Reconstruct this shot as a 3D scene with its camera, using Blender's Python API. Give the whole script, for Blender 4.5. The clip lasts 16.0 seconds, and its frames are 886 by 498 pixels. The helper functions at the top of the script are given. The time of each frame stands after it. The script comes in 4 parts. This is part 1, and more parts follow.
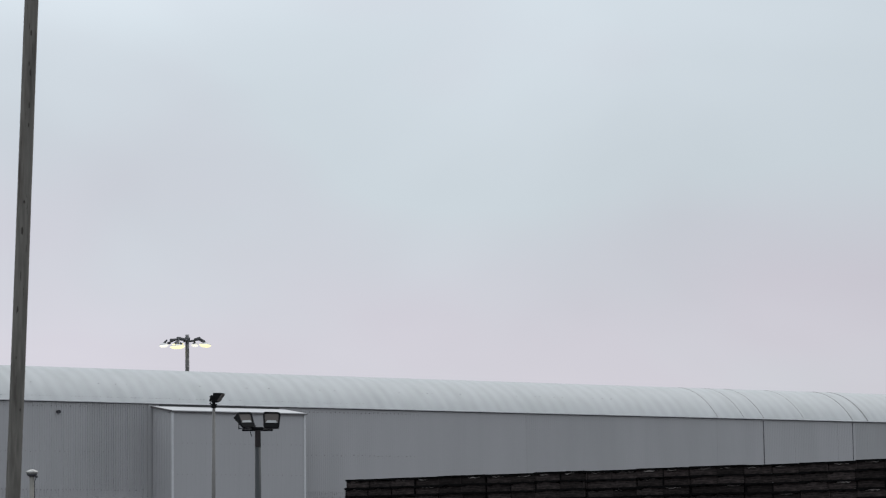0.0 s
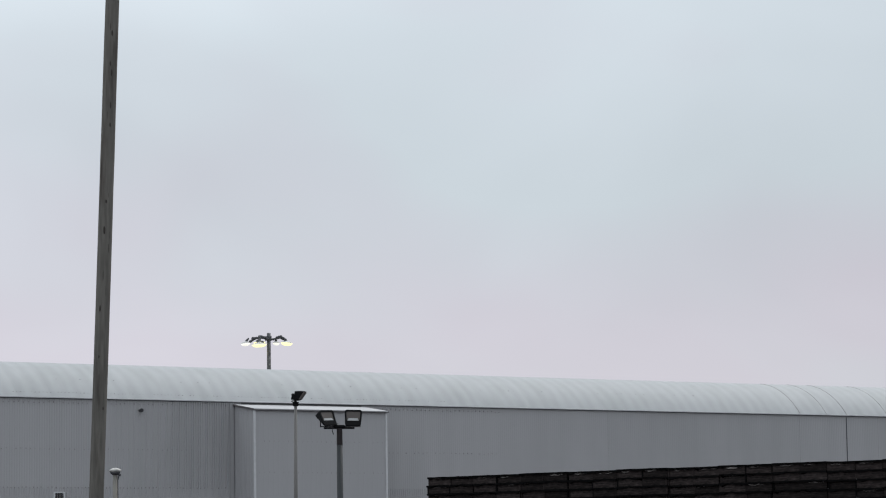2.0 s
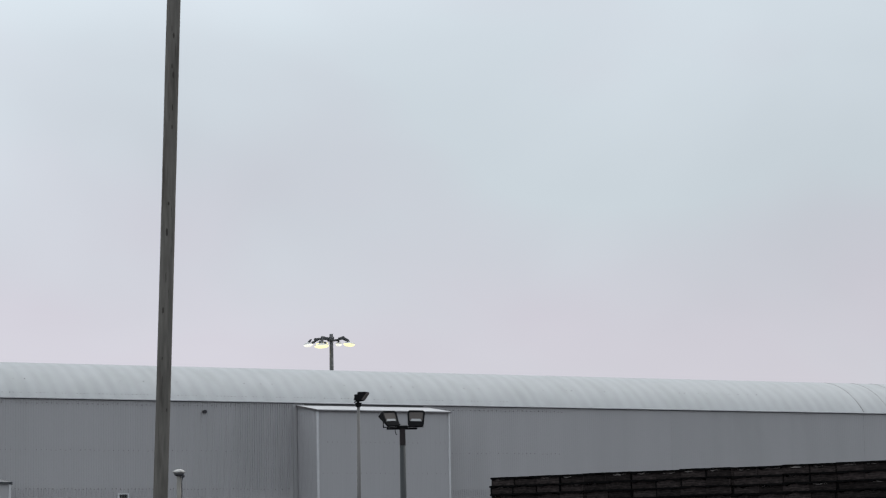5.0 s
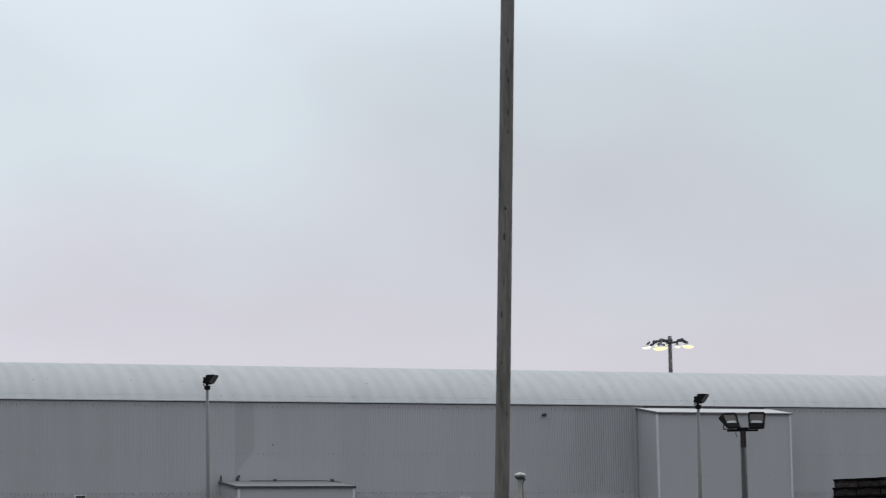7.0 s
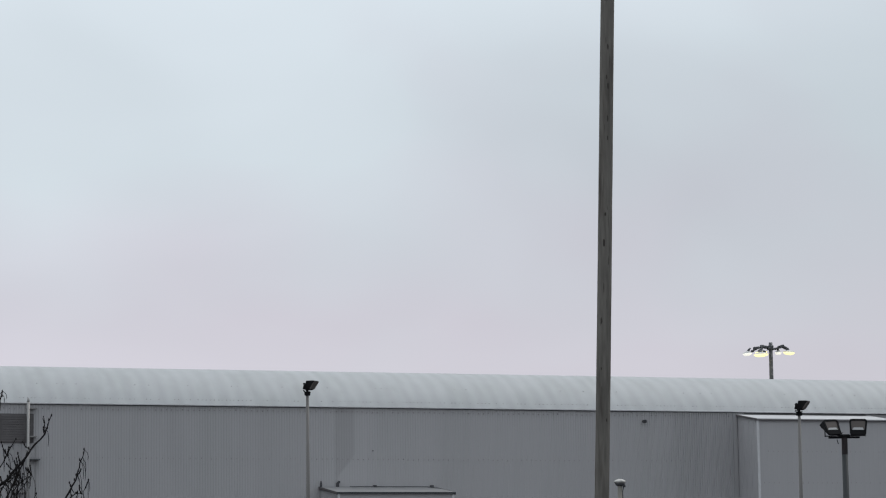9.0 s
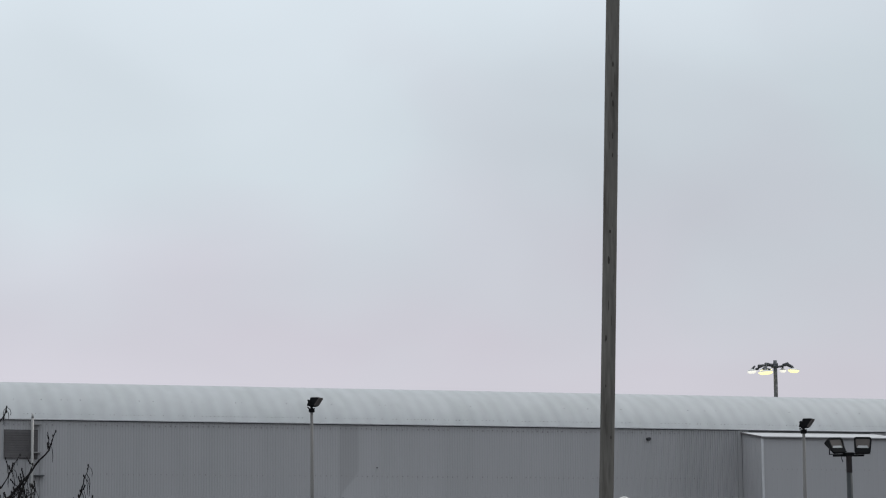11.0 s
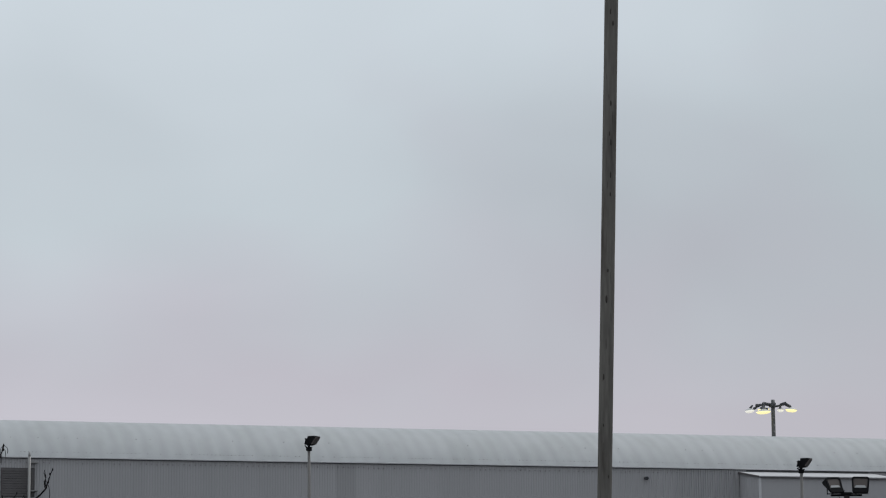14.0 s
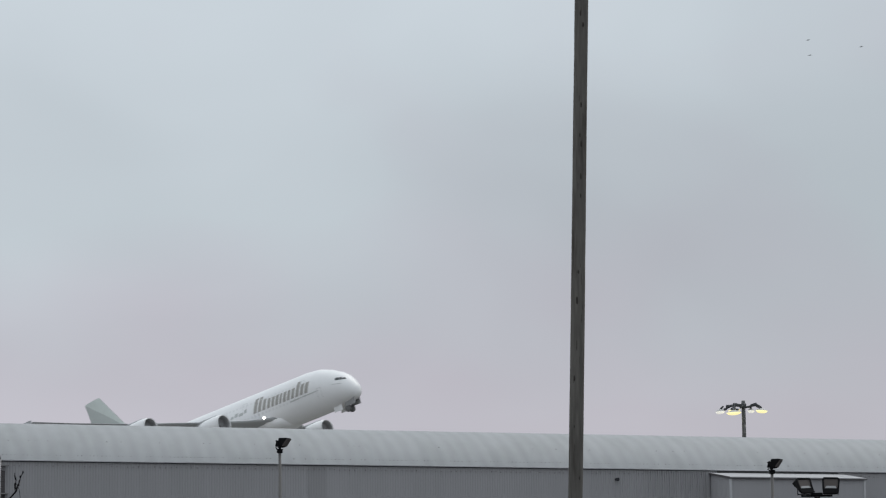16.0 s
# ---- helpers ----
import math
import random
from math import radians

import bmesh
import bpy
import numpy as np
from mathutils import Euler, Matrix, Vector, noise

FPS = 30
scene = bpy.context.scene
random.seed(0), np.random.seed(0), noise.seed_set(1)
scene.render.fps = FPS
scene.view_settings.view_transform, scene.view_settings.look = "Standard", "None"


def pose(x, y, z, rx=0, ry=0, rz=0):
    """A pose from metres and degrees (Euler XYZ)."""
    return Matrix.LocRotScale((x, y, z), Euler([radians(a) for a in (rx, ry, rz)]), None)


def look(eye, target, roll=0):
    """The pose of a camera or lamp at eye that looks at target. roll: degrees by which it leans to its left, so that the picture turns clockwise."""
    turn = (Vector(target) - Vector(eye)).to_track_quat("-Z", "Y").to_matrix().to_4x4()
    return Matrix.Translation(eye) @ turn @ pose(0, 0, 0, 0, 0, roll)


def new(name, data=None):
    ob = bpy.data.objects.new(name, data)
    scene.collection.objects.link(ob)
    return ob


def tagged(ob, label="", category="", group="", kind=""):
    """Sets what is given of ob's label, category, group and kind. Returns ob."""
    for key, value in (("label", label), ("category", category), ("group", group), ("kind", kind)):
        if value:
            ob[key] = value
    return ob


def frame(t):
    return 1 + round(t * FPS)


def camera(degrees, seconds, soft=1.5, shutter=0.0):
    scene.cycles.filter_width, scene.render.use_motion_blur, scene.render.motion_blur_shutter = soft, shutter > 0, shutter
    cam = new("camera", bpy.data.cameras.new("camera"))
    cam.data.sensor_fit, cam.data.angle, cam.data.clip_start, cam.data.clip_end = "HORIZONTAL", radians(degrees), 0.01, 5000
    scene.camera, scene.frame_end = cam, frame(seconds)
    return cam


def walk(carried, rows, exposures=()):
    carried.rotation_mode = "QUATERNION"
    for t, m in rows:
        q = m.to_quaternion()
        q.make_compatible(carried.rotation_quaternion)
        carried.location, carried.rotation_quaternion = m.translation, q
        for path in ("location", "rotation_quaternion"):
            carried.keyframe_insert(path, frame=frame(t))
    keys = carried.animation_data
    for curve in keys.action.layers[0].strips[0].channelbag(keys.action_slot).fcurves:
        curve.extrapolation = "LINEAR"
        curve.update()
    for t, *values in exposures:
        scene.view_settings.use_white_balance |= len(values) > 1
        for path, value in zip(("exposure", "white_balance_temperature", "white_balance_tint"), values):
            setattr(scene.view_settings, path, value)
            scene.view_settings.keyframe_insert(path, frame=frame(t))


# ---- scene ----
# ================= camera =================
EYE = (0.0, 0.0, 1.6)
PATH = [  # seconds, yaw, pitch, roll
    (0.0, -10.190, 6.821, -0.758), (0.5, -9.275, 6.759, -0.730), (1.0, -8.791, 6.744, -0.720),
    (1.5, -8.591, 6.767, -0.692), (2.0, -8.475, 6.792, -0.831), (2.5, -8.366, 6.817, -0.859),
    (3.0, -8.237, 6.818, -0.944), (5.3, -6.610, 6.835, -1.002), (5.5, -6.049, 6.864, -0.980),
    (6.0, -3.858, 6.974, -0.975), (6.5, -1.804, 6.998, -0.994), (7.0, 0.000, 7.000, -1.000),
    (7.5, 1.196, 6.972, -0.926), (8.0, 1.763, 6.964, -0.912), (8.5, 1.994, 7.027, -0.840),
    (9.0, 2.119, 7.162, -0.751), (11.5, 2.197, 7.655, -0.581), (12.0, 2.118, 7.834, -0.595),
    (12.5, 2.054, 8.003, -0.555), (13.0, 2.038, 8.139, -0.528), (13.5, 2.078, 8.249, -0.520),
    (14.0, 2.159, 8.339, -0.501), (14.5, 2.226, 8.404, -0.560), (15.0, 2.269, 8.438, -0.575),
    (15.5, 2.146, 8.428, -0.647), (16.0, 1.531, 8.367, -0.691)]


def aim(yaw, pitch, roll):
    """The pose of the hand-held camera."""
    return Matrix.Translation(EYE) @ pose(0, 0, 0, 90 + pitch, 0, yaw) @ pose(0, 0, 0, 0, 0, roll)


cam = camera(18.55, 16.0, soft=1.15, shutter=0.22)
walk(cam, [(t, aim(y, p, r)) for t, y, p, r in PATH],
     exposures=[(0, 0.02), (5.5, 0.0), (8.0, -0.06), (9.0, -0.09), (11.5, -0.11), (12.5, -0.24), (13.5, -0.32), (14.5, -0.37), (16.0, -0.38)])

# ================= world and sun =================
SUN_EL, SUN_AZ = radians(55), radians(40)
world = bpy.data.worlds.new("overcast_sky")
scene.world = world
world.use_nodes = True
wn, wl = world.node_tree.nodes, world.node_tree.links
wn.clear()


def wnode(kind, **props):
    n = wn.new(kind)
    for k, v in props.items():
        n.inputs[k].default_value = v
    return n


out = wn.new("ShaderNodeOutputWorld")
sky = wn.new("ShaderNodeTexSky")
sky.sky_type, sky.sun_disc, sky.sun_elevation, sky.sun_rotation = "NISHITA", False, SUN_EL, SUN_AZ
sky_bg = wnode("ShaderNodeBackground", Strength=0.008)
wl.new(sky.outputs[0], sky_bg.inputs["Color"])
coord = wn.new("ShaderNodeTexCoord")
split = wn.new("ShaderNodeSeparateXYZ")
wl.new(coord.outputs["Generated"], split.inputs[0])
squash = wn.new("ShaderNodeMapping")
squash.inputs["Scale"].default_value = (1.0, 1.0, 1.7)
wl.new(coord.outputs["Generated"], squash.inputs["Vector"])
big = wnode("ShaderNodeTexNoise", Scale=7.0, Detail=3.0, Roughness=0.45, Distortion=0.4)
wl.new(squash.outputs[0], big.inputs["Vector"])
hue = wnode("ShaderNodeTexNoise", Scale=10.0, Detail=2.0, Roughness=0.4)
wl.new(squash.outputs[0], hue.inputs["Vector"])
# height of the view above the horizon: mauve haze low down, blue-grey cloud higher up
low = wn.new("ShaderNodeMapRange")
low.interpolation_type = "SMOOTHSTEP"
low.inputs["From Min"].default_value, low.inputs["From Max"].default_value = 0.07, 0.17
wl.new(split.outputs["Z"], low.inputs["Value"])
shift = wn.new("ShaderNodeMath")
shift.operation = "MULTIPLY_ADD"
wl.new(hue.outputs["Fac"], shift.inputs[0])
shift.inputs[1].default_value, shift.inputs[2].default_value = 1.3, -0.65


def wmath(op, a, b, clamp=False):
    """A math node on two sockets or numbers; its result."""
    n = wn.new("ShaderNodeMath")
    n.operation, n.use_clamp = op, clamp
    for k, v in enumerate((a, b)):
        if isinstance(v, (int, float)):
            n.inputs[k].default_value = v
        else:
            wl.new(v, n.inputs[k])
    return n.outputs[0]


# the thicker and thinner clouds of the overcast: bearing and height in degrees, half widths, brightness, blueness
CLOUDS = [(9.0, 8.0, 3.2, 1.3, -0.035, 0.25), (15.8, 7.6, 2.2, 1.4, -0.022, -0.15), (12.5, 10.6, 2.6, 1.3, 0.03, 0.1),
          (17.5, 5.4, 1.8, 0.9, 0.02, -0.3), (1.8, 7.2, 1.6, 1.3, 0.03, -0.3), (-6.0, 10.1, 2.3, 2.2, 0.075, 0.05),
          (-10.6, 8.6, 2.0, 1.8, 0.06, 0.1), (-9.0, 7.4, 2.6, 0.9, 0.01, -0.2), (0.2, 10.2, 2.6, 1.8, -0.018, -0.15),
          (3.2, 8.3, 2.8, 1.3, -0.025, -0.25), (4.6, 12.2, 2.6, 1.3, 0.04, 0.0), (-5.0, 5.7, 3.2, 0.8, 0.02, -0.25),
          (4.0, 4.4, 40.0, 1.2, 0.075, 0.0), (-3.0, 14.0, 14.0, 2.0, 0.08, 0.0)]
cloud_light, cloud_hue = 1.0, shift.outputs[0]
for az, el, wa, we, light, blue in CLOUDS:
    dx = wmath("MULTIPLY", wmath("SUBTRACT", split.outputs["X"], math.sin(radians(az))), 1 / radians(wa))
    dz = wmath("MULTIPLY", wmath("SUBTRACT", split.outputs["Z"], math.sin(radians(el))), 1 / radians(we))
    d2 = wmath("ADD", wmath("MULTIPLY", dx, dx), wmath("MULTIPLY", dz, dz))
    soft_edge = wmath("POWER", 0.42, d2)
    cloud_light = wmath("ADD", cloud_light, wmath("MULTIPLY", soft_edge, light))
    cloud_hue = wmath("ADD", cloud_hue, wmath("MULTIPLY", soft_edge, blue))
total = wn.new("ShaderNodeMath")
total.operation, total.use_clamp = "ADD", True
wl.new(low.outputs[0], total.inputs[0])
wl.new(cloud_hue, total.inputs[1])
tone = wn.new("ShaderNodeMix")
tone.data_type = "RGBA"
wl.new(total.outputs[0], tone.inputs["Factor"])
tone.inputs["A"].default_value = (0.595, 0.572, 0.638, 1)
tone.inputs["B"].default_value = (0.605, 0.665, 0.71, 1)
lump = wn.new("ShaderNodeMapRange")
lump.inputs["From Min"].default_value, lump.inputs["From Max"].default_value = 0.3, 0.7
lump.inputs["To Min"].default_value, lump.inputs["To Max"].default_value = 0.955, 1.045
wl.new(big.outputs["Fac"], lump.inputs["Value"])
# an overcast sky is brighter overhead than near the horizon
zenith = wn.new("ShaderNodeMapRange")
zenith.inputs["From Min"].default_value, zenith.inputs["From Max"].default_value = 0.26, 1.0
zenith.inputs["To Min"].default_value, zenith.inputs["To Max"].default_value = 1.0, 1.55
wl.new(split.outputs["Z"], zenith.inputs["Value"])
glow_up = wn.new("ShaderNodeMath")
glow_up.operation = "MULTIPLY"
wl.new(zenith.outputs[0], glow_up.inputs[0])
# the cloud thins out towards the left
thin = wn.new("ShaderNodeMapRange")
thin.inputs["From Min"].default_value, thin.inputs["From Max"].default_value = -0.3, 0.4
thin.inputs["To Min"].default_value, thin.inputs["To Max"].default_value = 1.13, 0.86
wl.new(split.outputs["X"], thin.inputs["Value"])
sides = wn.new("ShaderNodeMath")
sides.operation = "MULTIPLY"
# the low haze band dims the cloud a little below ten degrees
lift = wn.new("ShaderNodeMapRange")
lift.interpolation_type = "SMOOTHSTEP"
lift.inputs["From Min"].default_value, lift.inputs["From Max"].default_value = 0.14, 0.25
lift.inputs["To Min"].default_value, lift.inputs["To Max"].default_value = 0.965, 1.09
wl.new(split.outputs["Z"], lift.inputs["Value"])
wl.new(wmath("MULTIPLY", wmath("MULTIPLY", lump.outputs[0], cloud_light), lift.outputs[0]), sides.inputs[0])
wl.new(thin.outputs[0], sides.inputs[1])
wl.new(sides.outputs[0], glow_up.inputs[1])
cloud_bg = wn.new("ShaderNodeBackground")
wl.new(tone.outputs["Result"], cloud_bg.inputs["Color"])
wl.new(glow_up.outputs[0], cloud_bg.inputs["Strength"])
both = wn.new("ShaderNodeAddShader")
wl.new(sky_bg.outputs[0], both.inputs[0])
wl.new(cloud_bg.outputs[0], both.inputs[1])
wl.new(both.outputs[0], out.inputs["Surface"])

sun_data = bpy.data.lights.new("sun", "SUN")
sun_data.energy, sun_data.angle, sun_data.color = 1.5, radians(40), (1.0, 0.97, 0.93)
sun = new("sun", sun_data)
sun.matrix_world = look((0, 0, 60), (-math.sin(SUN_AZ) * 40, -math.cos(SUN_AZ) * 40, 60 - 40 * math.tan(SUN_EL)))

# ================= materials =================
TURN = 23.0  # degrees by which the long wall runs away from the camera


def material(name, base, rough=0.6, metal=0.0, vary=0.12, grain=8.0, coarse=0.6, stretch=(1, 1, 1), bump=0.15,
             tint=0.0, second=None, second_at=0.6, along_wall=False, emit=None, spec=0.3, ripple=None, plume=None):
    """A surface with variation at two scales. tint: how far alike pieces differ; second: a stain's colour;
    ripple: spacing and depth of bands painted as the sagging sheets' shading; plume: the soot over a flue at x, z, with
    its colour."""
    m = bpy.data.materials.new(name)
    m.use_nodes = True
    ns, ls = m.node_tree.nodes, m.node_tree.links
    b = ns["Principled BSDF"]
    b.inputs["Roughness"].default_value, b.inputs["Metallic"].default_value = rough, metal
    b.inputs["Specular IOR Level"].default_value = spec
    mp = ns.new("ShaderNodeMapping")
    if along_wall:
        geo = ns.new("ShaderNodeNewGeometry")
        turn = ns.new("ShaderNodeMapping")
        turn.inputs["Rotation"].default_value = (0, 0, -radians(TURN))
        ls.new(geo.outputs["Position"], turn.inputs["Vector"])
        ls.new(turn.outputs[0], mp.inputs["Vector"])
    else:
        tc = ns.new("ShaderNodeTexCoord")
        ls.new(tc.outputs["Object"], mp.inputs["Vector"])
    mp.inputs["Scale"].default_value = stretch
    n1, n2 = ns.new("ShaderNodeTexNoise"), ns.new("ShaderNodeTexNoise")
    for n, s, d in ((n1, grain, 6.0), (n2, coarse, 3.0)):
        n.inputs["Scale"].default_value, n.inputs["Detail"].default_value = s, d
        ls.new(mp.outputs[0], n.inputs["Vector"])
    add = ns.new("ShaderNodeMath")
    add.operation = "ADD"
    ls.new(n1.outputs["Fac"], add.inputs[0])
    ls.new(n2.outputs["Fac"], add.inputs[1])
    rng = ns.new("ShaderNodeMapRange")
    rng.inputs["From Min"].default_value, rng.inputs["From Max"].default_value = 0.6, 1.4
    rng.inputs["To Min"].default_value, rng.inputs["To Max"].default_value = 1 - vary, 1 + vary
    ls.new(add.outputs[0], rng.inputs["Value"])
    scale = rng.outputs[0]
    if tint:
        info = ns.new("ShaderNodeObjectInfo")
        r2 = ns.new("ShaderNodeMapRange")
        r2.inputs["To Min"].default_value, r2.inputs["To Max"].default_value = 1 - tint, 1 + tint
        ls.new(info.outputs["Random"], r2.inputs["Value"])
        mul = ns.new("ShaderNodeMath")
        mul.operation = "MULTIPLY"
        ls.new(scale, mul.inputs[0])
        ls.new(r2.outputs[0], mul.inputs[1])
        scale = mul.outputs[0]
    # light and dark bands put into the colour as the roof sheets' ripple shading
    if ripple:
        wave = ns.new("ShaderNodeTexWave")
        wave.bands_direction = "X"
        for k, v in (("Scale", 0.314 / ripple[0]), ("Distortion", 2.4), ("Detail", 3.0), ("Detail Scale", 1.3), ("Detail Roughness", 0.6)):
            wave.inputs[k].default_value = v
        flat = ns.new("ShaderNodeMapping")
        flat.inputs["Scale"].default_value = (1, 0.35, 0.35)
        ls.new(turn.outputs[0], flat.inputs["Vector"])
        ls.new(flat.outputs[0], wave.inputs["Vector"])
        ripple_range = ns.new("ShaderNodeMapRange")
        ripple_range.inputs["To Min"].default_value, ripple_range.inputs["To Max"].default_value = 1 - ripple[1], 1 + ripple[1]
        ls.new(wave.outputs["Fac"], ripple_range.inputs["Value"])
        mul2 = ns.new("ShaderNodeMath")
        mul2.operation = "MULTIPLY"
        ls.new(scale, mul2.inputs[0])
        ls.new(ripple_range.outputs[0], mul2.inputs[1])
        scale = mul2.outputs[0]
    col = ns.new("ShaderNodeVectorMath")
    col.operation = "SCALE"
    col.inputs[0].default_value = base
    if second:
        mix = ns.new("ShaderNodeMix")
        mix.data_type = "RGBA"
        mix.inputs["A"].default_value, mix.inputs["B"].default_value = (*base, 1), (*second, 1)
        st = ns.new("ShaderNodeMapRange")
        st.inputs["From Min"].default_value, st.inputs["From Max"].default_value = second_at, second_at + 0.18
        n3 = ns.new("ShaderNodeTexNoise")
        n3.inputs["Scale"].default_value, n3.inputs["Detail"].default_value = coarse * 2.3, 5.0
        ls.new(mp.outputs[0], n3.inputs["Vector"])
        ls.new(n3.outputs["Fac"], st.inputs["Value"])
        ls.new(st.outputs[0], mix.inputs["Factor"])
        ls.new(mix.outputs["Result"], col.inputs[0])
    if plume:
        px, pz, soot = plume
        tc2 = ns.new("ShaderNodeNewGeometry")
        back = ns.new("ShaderNodeMapping")
        back.vector_type = "TEXTURE"
        back.inputs["Location"].default_value = (0, 171.5, 0)
        back.inputs["Rotation"].default_value = (0, 0, radians(TURN))
        ls.new(tc2.outputs["Position"], back.inputs["Vector"])
        sp = ns.new("ShaderNodeSeparateXYZ")
        ls.new(back.outputs[0], sp.inputs[0])
        wide = ns.new("ShaderNodeMapRange")      # how far the soot reaches to the side, by height
        wide.interpolation_type = "SMOOTHSTEP"
        for k, v in (("From Min", pz), ("From Max", pz + 1.9), ("To Min", 0.06), ("To Max", 1.22)):
            wide.inputs[k].default_value = v
        ls.new(sp.outputs["Z"], wide.inputs["Value"])
        over = ns.new("ShaderNodeMath")
        over.operation = "SUBTRACT"
        ls.new(sp.outputs["X"], over.inputs[0])
        over.inputs[1].default_value = px
        left = ns.new("ShaderNodeMath")
        left.operation = "SUBTRACT"
        ls.new(wide.outputs[0], left.inputs[0])
        ls.new(over.outputs[0], left.inputs[1])
        edge = ns.new("ShaderNodeMapRange")
        edge.interpolation_type = "SMOOTHSTEP"
        edge.inputs["From Min"].default_value, edge.inputs["From Max"].default_value = -0.1, 0.12
        ls.new(left.outputs[0], edge.inputs["Value"])
        sooty = ns.new("ShaderNodeMix")
        sooty.data_type = "RGBA"
        ls.new(edge.outputs[0], sooty.inputs["Factor"])
        sooty.inputs["A"].default_value, sooty.inputs["B"].default_value = (*base, 1), (*soot, 1)
        ls.new(sooty.outputs["Result"], col.inputs[0])
    ls.new(scale, col.inputs["Scale"])
    ls.new(col.outputs[0], b.inputs["Base Color"])
    if bump:
        bp = ns.new("ShaderNodeBump")
        bp.inputs["Strength"].default_value, bp.inputs["Distance"].default_value = bump, 0.02
        ls.new(n1.outputs["Fac"], bp.inputs["Height"])
        ls.new(bp.outputs[0], b.inputs["Normal"])
    if emit:
        b.inputs["Emission Color"].default_value = (*emit[:3], 1)
        b.inputs["Emission Strength"].default_value = emit[3]
    return m


CLAD = material("grey_cladding", (0.388, 0.381, 0.39), 0.6, 0.0, 0.05, 0.8, 0.16, (1.0, 1, 0.12), 0.0, 0.008,
                along_wall=True, second=(0.366, 0.362, 0.368), second_at=0.48)
CLAD_PALE = material("pale_cladding", (0.387, 0.381, 0.39), 0.6, 0.0, 0.035, 0.9, 0.25, (1.0, 1, 0.2), 0.0, 0.01, along_wall=True)
CLAD_STAIN = material("sooty_cladding", (0.345, 0.342, 0.346), 0.7, 0.0, 0.06, 1.0, 0.3, (1, 1, 0.3), 0.0, along_wall=True)
CLAD_SOOT = material("cladding_with_soot_plume", (0.388, 0.381, 0.39), 0.65, 0.0, 0.05, 0.8, 0.16, (1.0, 1, 0.12), 0.0,
                     along_wall=True, plume=(-14.0, 8.2, (0.335, 0.33, 0.335)))
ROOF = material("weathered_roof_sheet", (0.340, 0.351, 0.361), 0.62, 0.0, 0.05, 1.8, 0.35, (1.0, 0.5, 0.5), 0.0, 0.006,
                along_wall=True, second=(0.322, 0.335, 0.341), second_at=0.47, ripple=(0.98, 0.034))
ANNEX_ROOF = material("dark_annex_roof", (0.2, 0.2, 0.205), 0.7, 0.0, 0.12, 2.0, 0.5, along_wall=True)
GUTTER = material("dark_gutter", (0.07, 0.075, 0.08), 0.6, 0.0, 0.2, 3.0, 0.5)
TRIM = material("pale_trim", (0.56, 0.56, 0.57), 0.5, 0.0, 0.08, 4.0, 0.5)
BOLT = material("rusty_bolt", (0.235, 0.225, 0.22), 0.8, 0.0, 0.3, 9.0, 1.0)
ROOF_EDGE = material("pale_annex_roof", (0.41, 0.41, 0.42), 0.55, 0.0, 0.1, 2.0, 0.5, along_wall=True)
JOINT = material("dark_joint", (0.06, 0.06, 0.065), 0.8)
LOUVRE = material("dark_louvre", (0.105, 0.098, 0.099), 0.7, 0.0, 0.15, 4.0, 0.7)
BRICKISH = material("dull_inner_wall", (0.2, 0.2, 0.2), 0.8)
BOUNCE_SLAB = material("pale_bounce_slab", (0.16, 0.158, 0.148), 0.85, 0.0, 0.12, 0.6, 0.03, bump=0.0)
ASPHALT = material("asphalt", (0.055, 0.055, 0.058), 0.85, 0.0, 0.2, 30.0, 0.05, bump=0.4)
WOOD_POLE = material("weathered_pole_wood", (0.14, 0.131, 0.118), 0.88, 0.0, 0.42, 7.0, 1.0, (3.0, 3.0, 0.3), 0.6,
                     second=(0.07, 0.06, 0.053), second_at=0.53, spec=0.15)
KNOT = material("pole_knot", (0.05, 0.043, 0.038), 0.9, 0.0, 0.25, 14.0, 2.0)
GALV = material("galvanised_pole", (0.26, 0.255, 0.25), 0.5, 0.3, 0.12, 5.0, 0.8, (1, 1, 0.2))
SLIM_POLE = material("dull_steel_pole", (0.155, 0.148, 0.142), 0.6, 0.1, 0.14, 5.0, 0.8, (1, 1, 0.2))
GREEN_POLE = material("grey_green_pole", (0.04, 0.043, 0.045), 0.6, 0.1, 0.14, 5.0, 0.8, (1, 1, 0.2))
BROWN_BAND = material("dark_brown_band", (0.018, 0.013, 0.014), 0.6)
BLACK = material("black_housing", (0.007, 0.007, 0.008), 0.7, 0.0, 0.2, 8.0, 1.0, spec=0.12)
LENS = material("dull_lamp_glass", (0.105, 0.09, 0.083), 0.45, 0.0, 0.1, 5.0, 1.0, bump=0.0, spec=0.25)
REFLECT = material("white_reflector", (0.42, 0.42, 0.42), 0.35, 0.0, 0.05)
GLOW = material("sodium_lamp", (0.9, 0.88, 0.6), 0.4, emit=(1.0, 0.88, 0.42, 1.15))
HEAD_PALE = material("pale_lamp_housing", (0.5, 0.5, 0.49), 0.5, 0.0, 0.2, 4.0, 1.0)
GLOW_PALE = material("pale_lamp", (0.9, 0.9, 0.8), 0.4, emit=(1.0, 0.97, 0.88, 0.75))
MASTGREY = material("mast_steel", (0.095, 0.095, 0.1), 0.65, 0.1, 0.35, 4.0, 2.2, second=(0.4, 0.4, 0.4), second_at=0.56, spec=0.15)
CAPWHITE = material("dirty_white_cap", (0.44, 0.43, 0.41), 0.7, 0.0, 0.4, 22.0, 8.0, second=(0.2, 0.195, 0.18), second_at=0.55)
POSTCREAM = material("cream_post", (0.20, 0.19, 0.172), 0.6, 0.0, 0.15, 6.0, 1.5)
